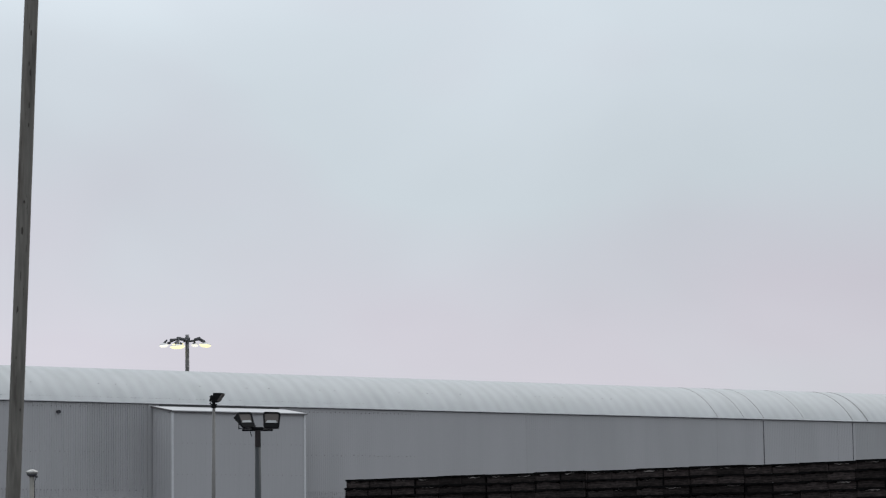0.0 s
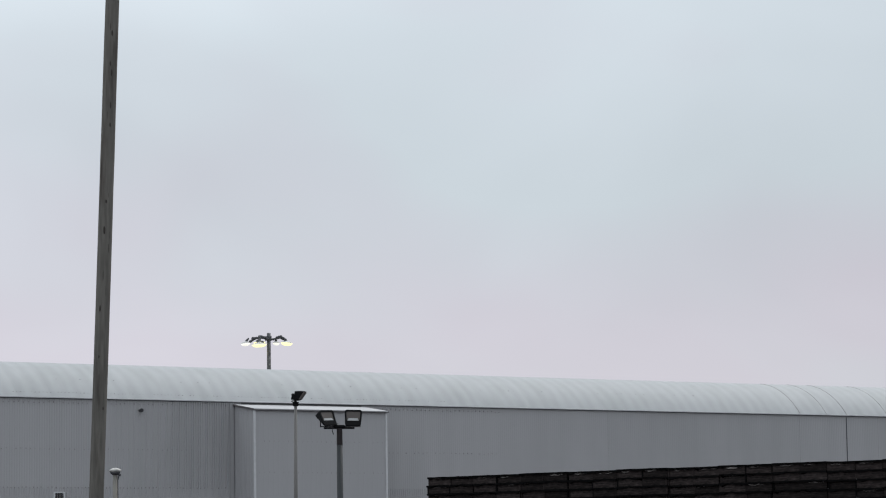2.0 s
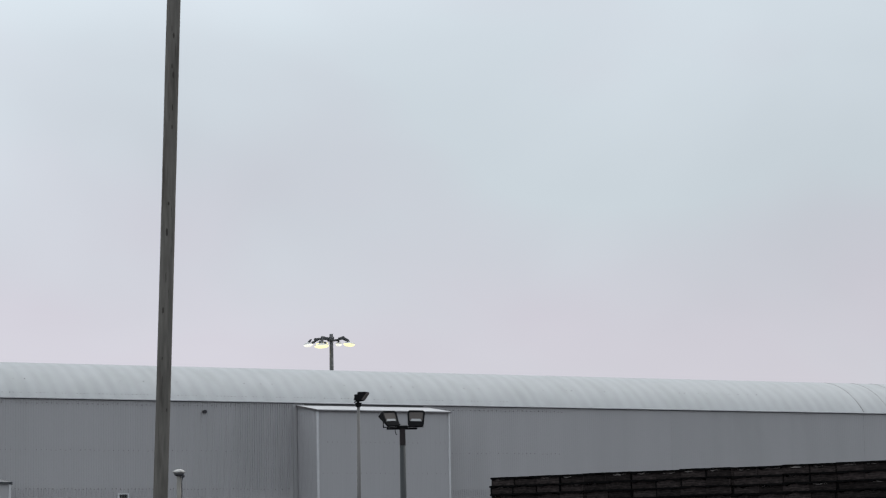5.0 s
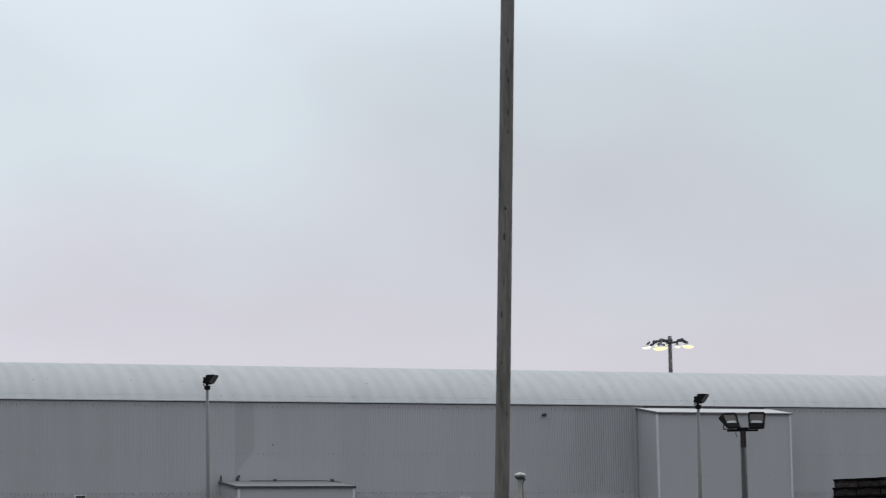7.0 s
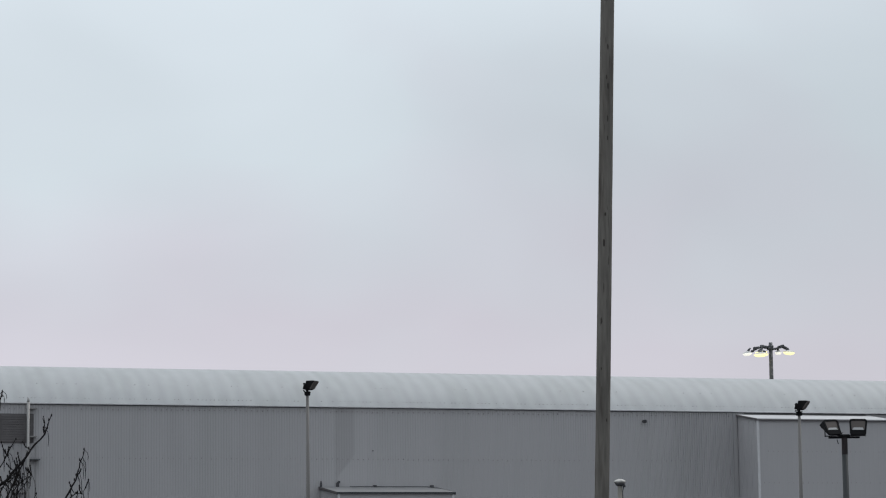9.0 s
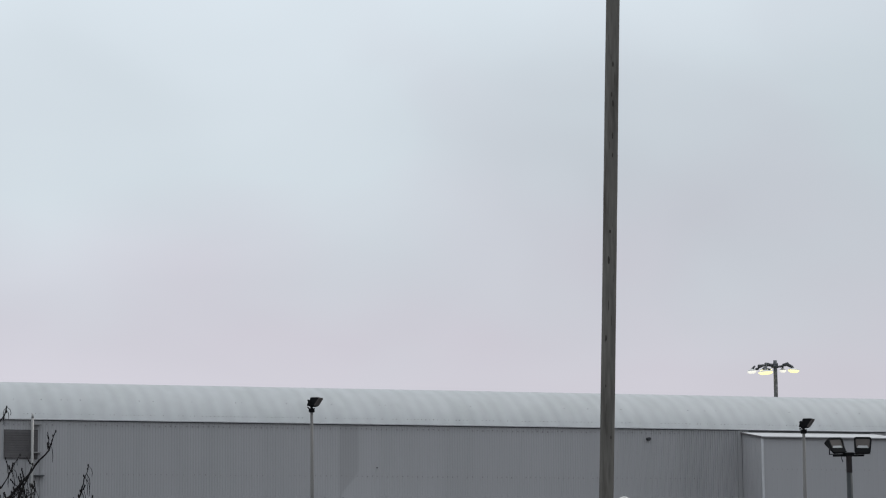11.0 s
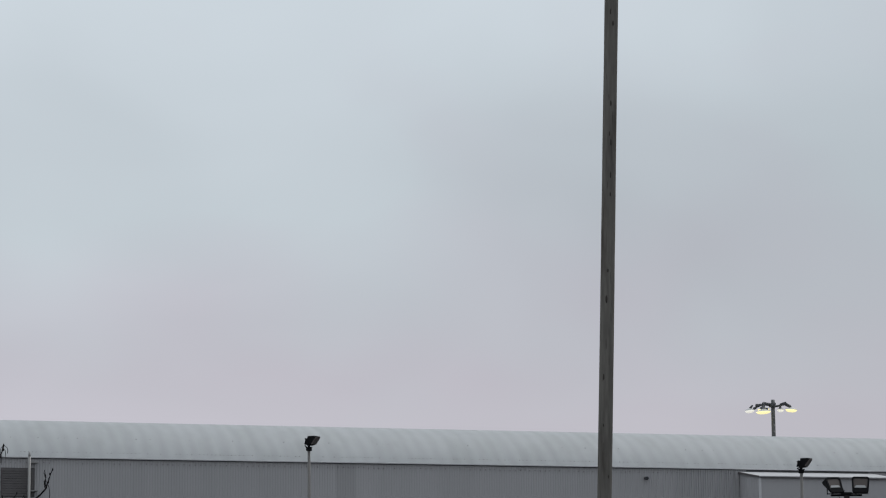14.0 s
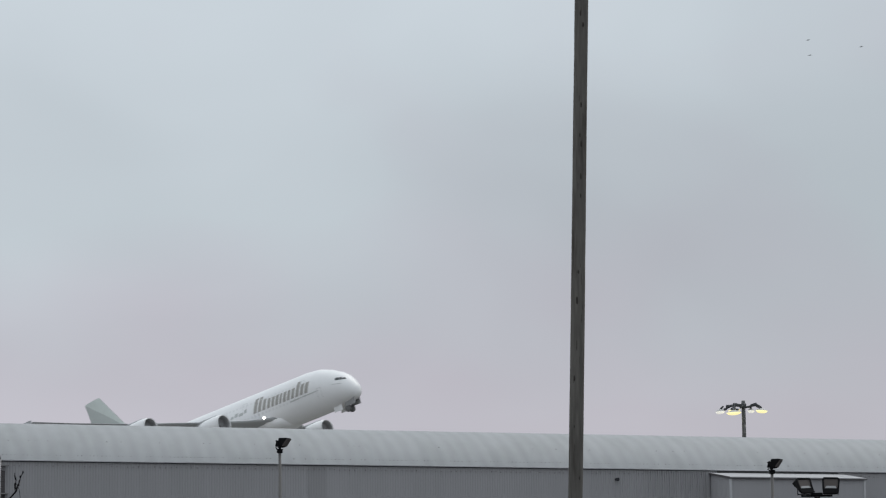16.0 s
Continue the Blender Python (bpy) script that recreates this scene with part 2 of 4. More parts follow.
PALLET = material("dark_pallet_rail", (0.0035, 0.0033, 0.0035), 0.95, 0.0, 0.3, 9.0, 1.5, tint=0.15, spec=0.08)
BOARD = material("stained_board", (0.03, 0.024, 0.023), 0.9, 0.0, 0.95, 9.0, 3.0, (1, 1, 5), 0.5, 0.5,
                 second=(0.008, 0.007, 0.007), second_at=0.5, spec=0.1)
TORN = material("torn_pale_wrap", (0.2, 0.182, 0.172), 0.6, 0.0, 0.35, 9.0, 2.0, tint=0.4)
BARK = material("wet_bark", (0.011, 0.009, 0.009), 0.85, 0.0, 0.3, 25.0, 4.0)
PLANE_WHITE = material("white_aircraft_paint", (0.90, 0.90, 0.90), 0.35, 0.0, 0.025, 0.9, 0.15, bump=0.0)
# wing, inlet, lettering, fin and tyre colours are mixed paler to carry the haze
PLANE_GREY = material("grey_wing_paint", (0.5, 0.51, 0.52), 0.45, 0.0, 0.06, 0.7, 0.15, bump=0.0)
PLANE_LIP = material("grey_inlet", (0.34, 0.34, 0.345), 0.5)
PLANE_GOLD = material("hazed_gold_lettering", (0.40, 0.385, 0.36), 0.45, 0.0, 0.05)
PLANE_PANE = material("cabin_pane", (0.76, 0.76, 0.76), 0.3)
PLANE_TEXT = material("grey_small_lettering", (0.56, 0.57, 0.56), 0.45)
PLANE_GREEN = material("hazed_green_fin_paint", (0.68, 0.735, 0.70), 0.4, 0.0, 0.03, 0.8, 0.2, bump=0.0)
PLANE_GREEN_DARK = material("grey_green_fin_paint", (0.52, 0.56, 0.54), 0.4, 0.0, 0.03, 0.8, 0.2, bump=0.0)
COCKPIT = material("cockpit_glass", (0.06, 0.065, 0.07), 0.12, 0.0, 0.05, bump=0.0)
TYRE = material("tyre_rubber", (0.16, 0.16, 0.16), 0.8)
LANDING = material("landing_light", (1, 1, 1), 0.3, emit=(1.0, 0.97, 0.9, 6.0))
FEATHER = material("dark_feathers", (0.07, 0.06, 0.06), 0.8)


# ================= building helpers =================
def part(name, bm, mat, parent=None, label="", smooth=False):
    """Links a bmesh as one mesh object."""
    me = bpy.data.meshes.new(name)
    bm.to_mesh(me)
    bm.free()
    me.materials.append(mat)
    if smooth:
        for p in me.polygons:
            p.use_smooth = True
    ob = new(name, me)
    ob.parent = parent
    return tagged(ob, label) if label else ob


def box(bm, x0, x1, y0, y1, z0, z1, m=None, bevel=0.0):
    vs = [bm.verts.new((x, y, z)) for z in (z0, z1) for y in (y0, y1) for x in (x0, x1)]
    fs = [bm.faces.new([vs[i] for i in f]) for f in
          ((0, 2, 3, 1), (4, 5, 7, 6), (0, 1, 5, 4), (2, 6, 7, 3), (0, 4, 6, 2), (1, 3, 7, 5))]
    if bevel:
        es = list({e for f in fs for e in f.edges})
        got = bmesh.ops.bevel(bm, geom=es, offset=bevel, segments=1, affect="EDGES", profile=0.5)
        vs = list({v for f in got["faces"] for v in f.verts} | {v for v in vs if v.is_valid})
    if m is not None:
        bmesh.ops.transform(bm, matrix=m, verts=[v for v in vs if v.is_valid])
    return bm


def tube(bm, pts, radii, seg=10, cap=True):
    """A round tapered rod through pts."""
    pts = [Vector(p) for p in pts]
    rings = []
    for i, p in enumerate(pts):
        d = (pts[min(i + 1, len(pts) - 1)] - pts[max(i - 1, 0)]).normalized()
        a = d.cross(Vector((0, 0, 1)))
        a = a.normalized() if a.length > 1e-3 else Vector((1, 0, 0))
        b = d.cross(a)
        r = radii[i] if hasattr(radii, "__len__") else radii
        rings.append([bm.verts.new(p + a * r * math.cos(2 * math.pi * k / seg) + b * r * math.sin(2 * math.pi * k / seg))
                      for k in range(seg)])
    for r0, r1 in zip(rings, rings[1:]):
        for k in range(seg):
            bm.faces.new((r0[k], r0[(k + 1) % seg], r1[(k + 1) % seg], r1[k]))
    if cap:
        bm.faces.new(rings[0][::-1])
        bm.faces.new(rings[-1])
    bmesh.ops.recalc_face_normals(bm, faces=bm.faces)
    return bm


def thing(name, at, label, category, group="", turn=0.0, kind=""):
    e = new(name)
    e.matrix_world = pose(*at, 0, 0, turn)
    return tagged(e, label, category, group, kind)


def B():
    return bmesh.new()


# ================= ground =================
bm = B()
for i in range(-6, 6):
    for j in range(-6, 6):
        box(bm, i * 400, i * 400 + 400, j * 400, j * 400 + 400, -0.3, 0.0)
bmesh.ops.remove_doubles(bm, verts=bm.verts, dist=0.01)
ground = part("ground", bm, ASPHALT)
tagged(ground, "dark grey asphalt yard and airfield ground", "ground", kind="structure")

# unseen pale slab behind the warehouse, added to brighten the airliner's underside
bm = B()
box(bm, -1600, 1600, 42, 1700, 0.004, 0.03, pose(0, 171.5, 0, 0, 0, TURN))
bounce_slab = part("airliner_bounce_slab", bm, BOUNCE_SLAB)
tagged(bounce_slab, "unseen pale airfield slab that bounces light up at the airliner", "pavement", kind="structure")

# ================= the long warehouse =================
# local x runs along the long wall, y goes back from it, z up
EAVE, X0, X1, DEPTH = 12.84, -62, 112, 34.0
warehouse = thing("warehouse", (0, 171.5, 0), "long grey metal-clad warehouse with a curved pale roof", "warehouse", turn=TURN)
R_ROOF, TH0 = 6.96, 51.0


def roof_point(th):
    """The curved eave: angle of slope in degrees to y and z."""
    return (R_ROOF * (math.sin(radians(TH0)) - math.sin(radians(th))) - 0.11,
            EAVE + R_ROOF * (math.cos(radians(th)) - math.cos(radians(TH0))))


bm = B()
box(bm, X0, X1, 0.06, 0.3, 0, EAVE - 0.05)
box(bm, X0, X1, DEPTH - 0.3, DEPTH, 0, EAVE - 0.05)
box(bm, X0, X0 + 0.3, 0.3, DEPTH - 0.3, 0, EAVE)
box(bm, X1 - 0.3, X1, 0.3, DEPTH - 0.3, 0, EAVE)
part("wall", bm, BRICKISH, warehouse)


def sheet_mesh(name, depth, z0, z1, pitch=1 / 6, width=1.0):
    """One ribbed wall sheet, a metre wide."""
    prof, n = [], round(width / pitch)
    for k in range(n):
        a = k * pitch
        prof += [(a, 0), (a + pitch * 0.3, 0), (a + pitch * 0.42, -depth), (a + pitch * 0.78, -depth), (a + pitch * 0.9, 0)]
    prof.append((width, 0))
    b2 = B()
    lo = [b2.verts.new((x, y, z0)) for x, y in prof]
    hi = [b2.verts.new((x, y, z1)) for x, y in prof]
    for k in range(len(prof) - 1):
        b2.faces.new((lo[k], lo[k + 1], hi[k + 1], hi[k]))
    me = bpy.data.meshes.new(name)
    b2.to_mesh(me)
    b2.free()
    return me


def put_mesh(name, me, parent, x, y=0.0, z=0.0):
    ob = new(name, me)
    ob.parent = parent
    ob.location = (x, y, z)
    return ob


SHALLOW = sheet_mesh("wall_sheet", 0.005, 7.15, EAVE - 0.08)
FAINT = sheet_mesh("wall_sheet_faintly_ribbed", 0.01, 7.15, EAVE - 0.08)
DEEP = sheet_mesh("wall_sheet_ribbed", 0.06, 7.15, EAVE - 0.08)
LOWER = sheet_mesh("wall_sheet_lower", 0.03, 0.0, 7.18)
RISING = [sheet_mesh("wall_sheet_part_ribbed", d, 7.15, EAVE - 0.08) for d in (0.01, 0.015, 0.021, 0.03, 0.04, 0.05)]
SOOTY = sheet_mesh("wall_sheet_sooty", 0.005, 7.15, EAVE - 0.08)
STAINED = sheet_mesh("wall_sheet_stained", 0.005, 7.15, EAVE - 0.08)
SOOTY.materials.append(CLAD_SOOT)
for me in (SHALLOW, FAINT, DEEP, LOWER, *RISING):
    me.materials.append(CLAD)
STAINED.materials.append(CLAD_STAIN)

# gutter and roof edge
bm = B()
box(bm, X0, X1, -0.085, 0.05, EAVE - 0.085, EAVE - 0.045, bevel=0.01)
part("gutter", bm, GUTTER, warehouse, "dark gutter under the roof edge")
bm = B()
box(bm, X0, X1, -0.15, -0.115, EAVE - 0.05, EAVE + 0.03, bevel=0.008)
part("eave_trim", bm, TRIM, warehouse, "pale roof edge trim")

# flat part of the roof and the far side
bm = B()
y_top, z_top = roof_point(0)
box(bm, X0, X1, y_top, DEPTH - y_top, z_top - 0.2, z_top)
box(bm, X0, X1, DEPTH - y_top, DEPTH, EAVE - 0.05, z_top - 0.1)
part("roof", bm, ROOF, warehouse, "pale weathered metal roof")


def roof_sheet(name, width, bow):
    """One curved roof sheet; bow: how far it sags across its width."""
    b2 = B()
    rows = []
    steps = [TH0 * (1 - k / 16) for k in range(17)]
    for th in steps:
        y, z = roof_point(th)
        ring = []
        for k in range(7):
            u = k / 6
            d = bow * math.sin(math.pi * u) * (0.5 + 0.5 * math.sin(radians(th * 3)))
            ring.append(b2.verts.new((u * (width + 0.004), y - d * math.sin(radians(th)), z + d * math.cos(radians(th)))))
        rows.append(ring)
    for r0, r1 in zip(rows, rows[1:]):
        for k in range(6):
            b2.faces.new((r0[k], r0[k + 1], r1[k + 1], r1[k]))
    me = bpy.data.meshes.new(name)
    b2.to_mesh(me)
    b2.free()
    for p in me.polygons:
        p.use_smooth = True
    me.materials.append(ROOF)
    return me


ROOF_W = 1.16
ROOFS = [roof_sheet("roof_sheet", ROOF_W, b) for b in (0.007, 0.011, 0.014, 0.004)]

# curved standing seams at the far end and joints in the wall under them
for s, w in ((60.37, 0.08), (62.9, 0.05), (64.82, 0.09), (68.8, 0.05), (73.7, 0.08), (75.2, 0.14), (82.0, 0.05)):
    bm = B()
    ring0 = None
    for k in range(15):
        th = TH0 * (1 - k / 16)
        y, z = roof_point(th)
        sy, sz = math.sin(radians(th)), math.cos(radians(th))
        ring = [bm.verts.new((s + dx, y - d * sy, z + d * sz)) for dx, d in ((0, -0.02), (0, 0.022), (w * 0.5, 0.022), (w * 0.5, -0.02))]
        if ring0:
            for a in range(4):
                bm.faces.new((ring0[a], ring0[(a + 1) % 4], ring[(a + 1) % 4], ring[a]))
        ring0 = ring
    bmesh.ops.recalc_face_normals(bm, faces=bm.faces)
    part("roof_seam", bm, LOUVRE if w > 0.1 else BOLT, warehouse, "raised roof seam")
for s, w in ((64.82, 0.05), (73.7, 0.03)):
    bm = B()
    box(bm, s, s + w, -0.035, -0.005, 4, EAVE - 0.15)
    part("wall_joint", bm, JOINT, warehouse, "dark vertical wall joint")
for s in (43.1, 60.37, 67.9, 72.2, 75.2):
    bm = B()
    box(bm, s, s + 0.03, -0.014, -0.003, 4, EAVE - 0.15)
    part("wall_joint", bm, CLAD_STAIN, warehouse, "dull vertical wall joint")

# bolt heads: rows on the wall and on the roof
rnd = random.Random(4)


def bolt_row(name, z, keep, step, on_roof=None, x0=-45.0, x1=60.0, size=0.035):
    b2 = B()
    x = x0
    while x < x1:
        if rnd.random() < keep and not (13.6 < x < 23.6 and on_roof is None):
            r = size * rnd.uniform(0.6, 1.1)
            if on_roof is None:
                zj = z + rnd.uniform(-0.03, 0.03)
                box(b2, x - r, x + r, -0.05, 0.0, zj - r * 2.4, zj + r * 2.4)
            else:
                y, zz = roof_point(on_roof)
                box(b2, x - r, x + r, y - r * 1.2, y + r * 0.4, zz - r, zz + r * 1.1)
        x += step * rnd.uniform(0.9, 1.1)
    ob = part(name, b2, BOLT, warehouse, "row of small dark bolt heads")
    ob["kind"] = "stuff"


bolt_row("bolt_row", EAVE - 0.32, 0.93, 0.33, size=0.016, x1=34.0)
bolt_row("bolt_row", 9.62, 0.88, 0.33, size=0.012, x1=34.0)
bolt_row("bolt_row", 7.2, 0.93, 0.25, size=0.018, x1=13.0)
bolt_row("roof_bolt_row", 0, 0.7, 0.25, on_roof=47.5, size=0.02, x1=30.0)
bolt_row("roof_bolt_row", 0, 0.22, 0.4, on_roof=36.0, size=0.022, x1=52.0)


def lean_to(x0, x1, depth, z_front, z_back, z0, ribs):
    """A clad box that stands out from the long wall, with pale corner trims and a sloping roof."""
    b2 = B()
    pts = [(-depth, z0), (0.0, z0), (0.0, z_back), (-depth, z_front)]
    a = [b2.verts.new((x0, y, z)) for y, z in pts]
    c = [b2.verts.new((x1, y, z)) for y, z in pts]
    b2.faces.new(a)
    b2.faces.new(c[::-1])
    for k in range(4):
        b2.faces.new((a[k], a[(k + 1) % 4], c[(k + 1) % 4], c[k]))
    bmesh.ops.recalc_face_normals(b2, faces=b2.faces)
    body = part("annex_body", b2, CLAD_PALE, warehouse, "pale grey clad box built out from the wall")
    for x in (x0, x1):
        b2 = B()
        box(b2, x - 0.07, x + 0.07, -depth - 0.07, -depth + 0.07, z0, z_front - 0.03, bevel=0.02)
        part("corner_trim", b2, TRIM, body, "pale corner trim")
    slope = math.atan2(z_back - z_front, depth)
    m = Matrix.Translation((0, -depth, z_front + 0.02)) @ Matrix.Rotation(slope, 4, "X")
    b2 = B()
    box(b2, x0 - 0.12, x1 + 0.12, -0.12, depth / math.cos(slope), 0.0, 0.09, m)
    part("annex_roof", b2, ROOF_EDGE if ribs else ANNEX_ROOF, body, "weathered sheet roof")
    b2 = B()
    box(b2, x0 - 0.14, x1 + 0.14, -0.15, -0.12, -0.02 if ribs else -0.01, 0.03 if ribs else 0.10, m)
    part("roof_edge", b2, GUTTER if not ribs else LOUVRE, body, "dark roof edge strip")
    for x in (x0 - 0.125, x1 + 0.125):
        b2 = B()
        box(b2, x - 0.02, x + 0.02, -0.12, depth / math.cos(slope) - 0.05, -0.02 if ribs else -0.07, 0.095, m)
        part("verge_strip", b2, LOUVRE, body)
    # shallow ribs on the front and side
    b2 = B()
    x = x0 + 0.3
    while x < x1 - 0.2:
        box(b2, x, x + 0.1, -depth - 0.005, -depth + 0.01, z0, z_front - 0.06)
        x += 0.35
    y = -depth + 0.25
    while y < -0.1:
        box(b2, x0 - 0.018, x0 + 0.01, y, y + 0.06, z0, z_front)
        y += 0.35
    ob = part("cladding_ribs", b2, CLAD_PALE, body)
    ob["kind"] = "stuff"
    b2 = B()
    for zr in (z_front - 2.0, z_front - 4.0):
        if zr > z0:
            x = x0 + 0.35
            while x < x1 - 0.2:
                if rnd.random() < 0.85:
                    q = rnd.uniform(0.03, 0.06)
                    box(b2, x, x + 0.018, -depth - 0.012, -depth, zr - q, zr + q)
                x += 0.35
    if len(b2.verts):
        ob = part("bolt_row", b2, BOLT, body)
        ob["kind"] = "stuff"
    else:
        b2.free()
    return body


lean_to(13.49, 23.25, 2.9, 12.12, 12.55, 0.0, True)
annex = lean_to(-15.0, -7.68, 3.5, 7.39, 7.84, 0.0, False)
# dark flashing where the tall annex meets the wall
bm = B()
box(bm, 13.15, 13.44, -0.12, -0.0, 0, EAVE - 0.15)
part("corner_flashing", bm, CLAD_STAIN, warehouse, "dark corner flashing")
# conduit and vent stubs on the low roof
bm = B()
tube(bm, [(-13.2, -0.3, 7.94), (-8.2, -0.3, 7.94)], 0.025, 8)
tube(bm, [(-8.2, -0.3, 7.94), (-7.65, -1.4, 7.78)], 0.02, 8)
part("conduit", bm, GUTTER, annex, "thin dark conduit")
for x in (-11.58, -7.85):
    bm = B()
    box(bm, x - 0.09, x + 0.09, -0.45, -0.15, 7.84, 8.04, bevel=0.03)
    part("vent_stub", bm, JOINT, annex)
bm = B()
tube(bm, [(-15.02, -0.2, 7.84), (-15.02, -0.2, 8.28)], [0.1, 0.04], 8)
part("vent_stub", bm, JOINT, annex)
bm = B()
tube(bm, [(-13.95, -0.12, 7.84), (-13.92, -0.12, 8.15), (-13.8, -0.14, 8.27)], [0.11, 0.09, 0.07], 10)
part("flue", bm, JOINT, annex, "short sooty flue")
bm = B()
box(bm, -14.05, -14.0, -0.03, -0.005, 7.9, 12.6)
part("wall_joint", bm, CLAD_PALE, warehouse)

# wall fittings
bm = B()
tube(bm, [(6.78, 0.0, 12.14), (6.78, -0.18, 12.14), (6.78, -0.3, 12.12)], [0.09, 0.1, 0.12], 12)
box(bm, 6.71, 6.85, -0.06, -0.01, 12.05, 12.22, bevel=0.02)
part("wall_lamp", bm, JOINT, warehouse, "small round dark wall fitting")
bm = B()
tube(bm, [(-11.6, -0.03, 10.15), (-11.6, -0.08, 10.15)], 0.04, 8)
part("wall_stud", bm, JOINT, warehouse)


def wall_vent(x, top, w=0.74, h=0.9):
    b2 = B()
    for xa, xb, za, zb in ((x - w / 2, x - w / 2 + 0.09, top - h, top), (x + w / 2 - 0.09, x + w / 2, top - h, top),
                           (x - w / 2 + 0.09, x + w / 2 - 0.09, top - 0.06, top), (x - w / 2 + 0.09, x + w / 2 - 0.09, top - h, top - h + 0.07)):
        box(b2, xa, xb, -0.14, 0.0, za, zb)
    f = part("wall_vent_frame", b2, TRIM, warehouse, "white-framed louvred wall vent")
    b2 = B()
    box(b2, x - w / 2 + 0.09, x + w / 2 - 0.09, -0.03, -0.01, top - h + 0.07, top - 0.06)
    part("vent_back", b2, JOINT, f)
    for k in range(6):
        b2 = B()
        z = top - 0.14 - k * 0.12
        box(b2, x - w / 2 + 0.09, x + w / 2 - 0.09, -0.05, 0.05, -0.008, 0.008,
            Matrix.Translation((0, -0.075, z)) @ Matrix.Rotation(radians(35), 4, "X"))
        part("slat", b2, LOUVRE, f)


wall_vent(-23.78, 7.13)
wall_vent(1.18, 6.92)

# large louvre and vent pipe at the far end
bm = B()
box(bm, -34.75, -32.75, -0.10, -0.01, 10.5, 12.2)
louvre = part("wall_louvre", bm, LOUVRE, warehouse, "large dark louvre high on the wall")
for k in range(11):
    bm = B()
    box(bm, -34.68, -32.82, -0.068, 0.068, -0.008, 0.008,
        Matrix.Translation((0, -0.115, 10.62 + k * 0.145)) @ Matrix.Rotation(radians(80), 4, "X"))
    part("slat", bm, LOUVRE, louvre)
bm = B()
tube(bm, [(-33.15, -0.45, 3.0), (-33.15, -0.45, 12.85)], 0.09, 12)
tube(bm, [(-33.15, -0.45, 12.85), (-33.15, -0.45, 12.95), (-33.15, -0.45, 13.1)], [0.075, 0.075, 0.05], 12)
pipe = part("vent_pipe", bm, GALV, warehouse, "pale grey vent pipe up the wall", smooth=True)
for z, w in ((10.85, 0.55), (9.5, 0.75), (7.6, -0.9), (7.1, 0.7), (12.5, 0.5)):
    bm = B()
    box(bm, min(-33.15, -33.15 + w), max(-33.15, -33.15 + w), -0.40, -0.02, z - 0.035, z + 0.035)
    part("bracket", bm, GUTTER if w > 0.6 else GALV, pipe)
bm = B()
for x in (-34.2, -33.9, -33.55, -32.6):
    box(bm, x, x + 0.06, -0.08, -0.01, 3, 10.4)
ob = part("cable_run", bm, CLAD_STAIN, warehouse, "dull vertical cables and rails")

# ================= high mast behind the warehouse =================
mast = thing("high_mast_light", (19.92, 239.16, 0), "tall steel mast with lit yellow floodlights on a crossarm", "mast light")
bm = B()
tube(bm, [(0, 0, 0), (0, 0, 12), (0, 0, 22.85)], [0.3, 0.22, 0.165], 14)
part("mast", bm, MASTGREY, mast, smooth=True)
bm = B()
tube(bm, [(-0.1, 0, 22.42), (-0.6, 0, 22.48), (-1.15, 0, 22.36), (-1.72, 0, 22.05)], [0.09, 0.08, 0.08, 0.06], 8)
tube(bm, [(0.1, 0, 22.22), (0.55, 0, 22.34), (1.05, 0, 22.42), (1.35, 0, 22.3), (1.52, 0, 22.1)], [0.08, 0.08, 0.08, 0.08, 0.1], 8)
tube(bm, [(-0.2, -1.0, 22.3), (0, 0, 22.34), (-0.2, 1.0, 22.3)], [0.06, 0.08, 0.06], 8)
box(bm, -0.24, 0.24, -0.24, 0.24, 22.18, 22.6, bevel=0.05)
part("crossarm", bm, MASTGREY, mast)
for x, y, z, hw, tip, glow in ((-2.05, 0.1, 21.92, 0.42, 6, GLOW_PALE), (-0.78, 0.75, 22.08, 0.53, 4, GLOW), (-0.92, -0.8, 21.74, 0.66, 3, GLOW),
                               (0.7, 0.5, 22.0, 0.3, -2, GLOW_PALE), (1.58, -0.15, 21.93, 0.52, -5, GLOW)):
    m = Matrix.Translation((x, y, z)) @ Matrix.Rotation(radians(-tip), 4, "Y")
    bm = B()
    tube(bm, [(0, 0, 0.02), (0, 0, 0.06), (0, 0, 0.14), (0, 0, 0.2)], [hw, 0.94 * hw, 0.6 * hw, 0.3 * hw], 14)
    bmesh.ops.transform(bm, matrix=m, verts=bm.verts)
    head = part("lamp_head", bm, HEAD_PALE, mast, "pale shallow lamp housing")
    bm = B()
    tube(bm, [(0, 0, -0.2), (0, 0, -0.15), (0, 0, -0.05), (0, 0, 0.02)], [0.5 * hw, 0.78 * hw, 0.96 * hw, 0.98 * hw], 14)
    bmesh.ops.transform(bm, matrix=m, verts=bm.verts)
    part("lens", bm, glow, head, "glowing lamp glass")
    bm = B()
    tube(bm, [(x, y, z + 0.12), (x * 0.94, y * 0.8, z + 0.3), (x * 0.86, y * 0.5, 22.4)], [0.12, 0.1, 0.06], 8)
    part("lamp_stem", bm, MASTGREY, head)
gr = random.Random(3)
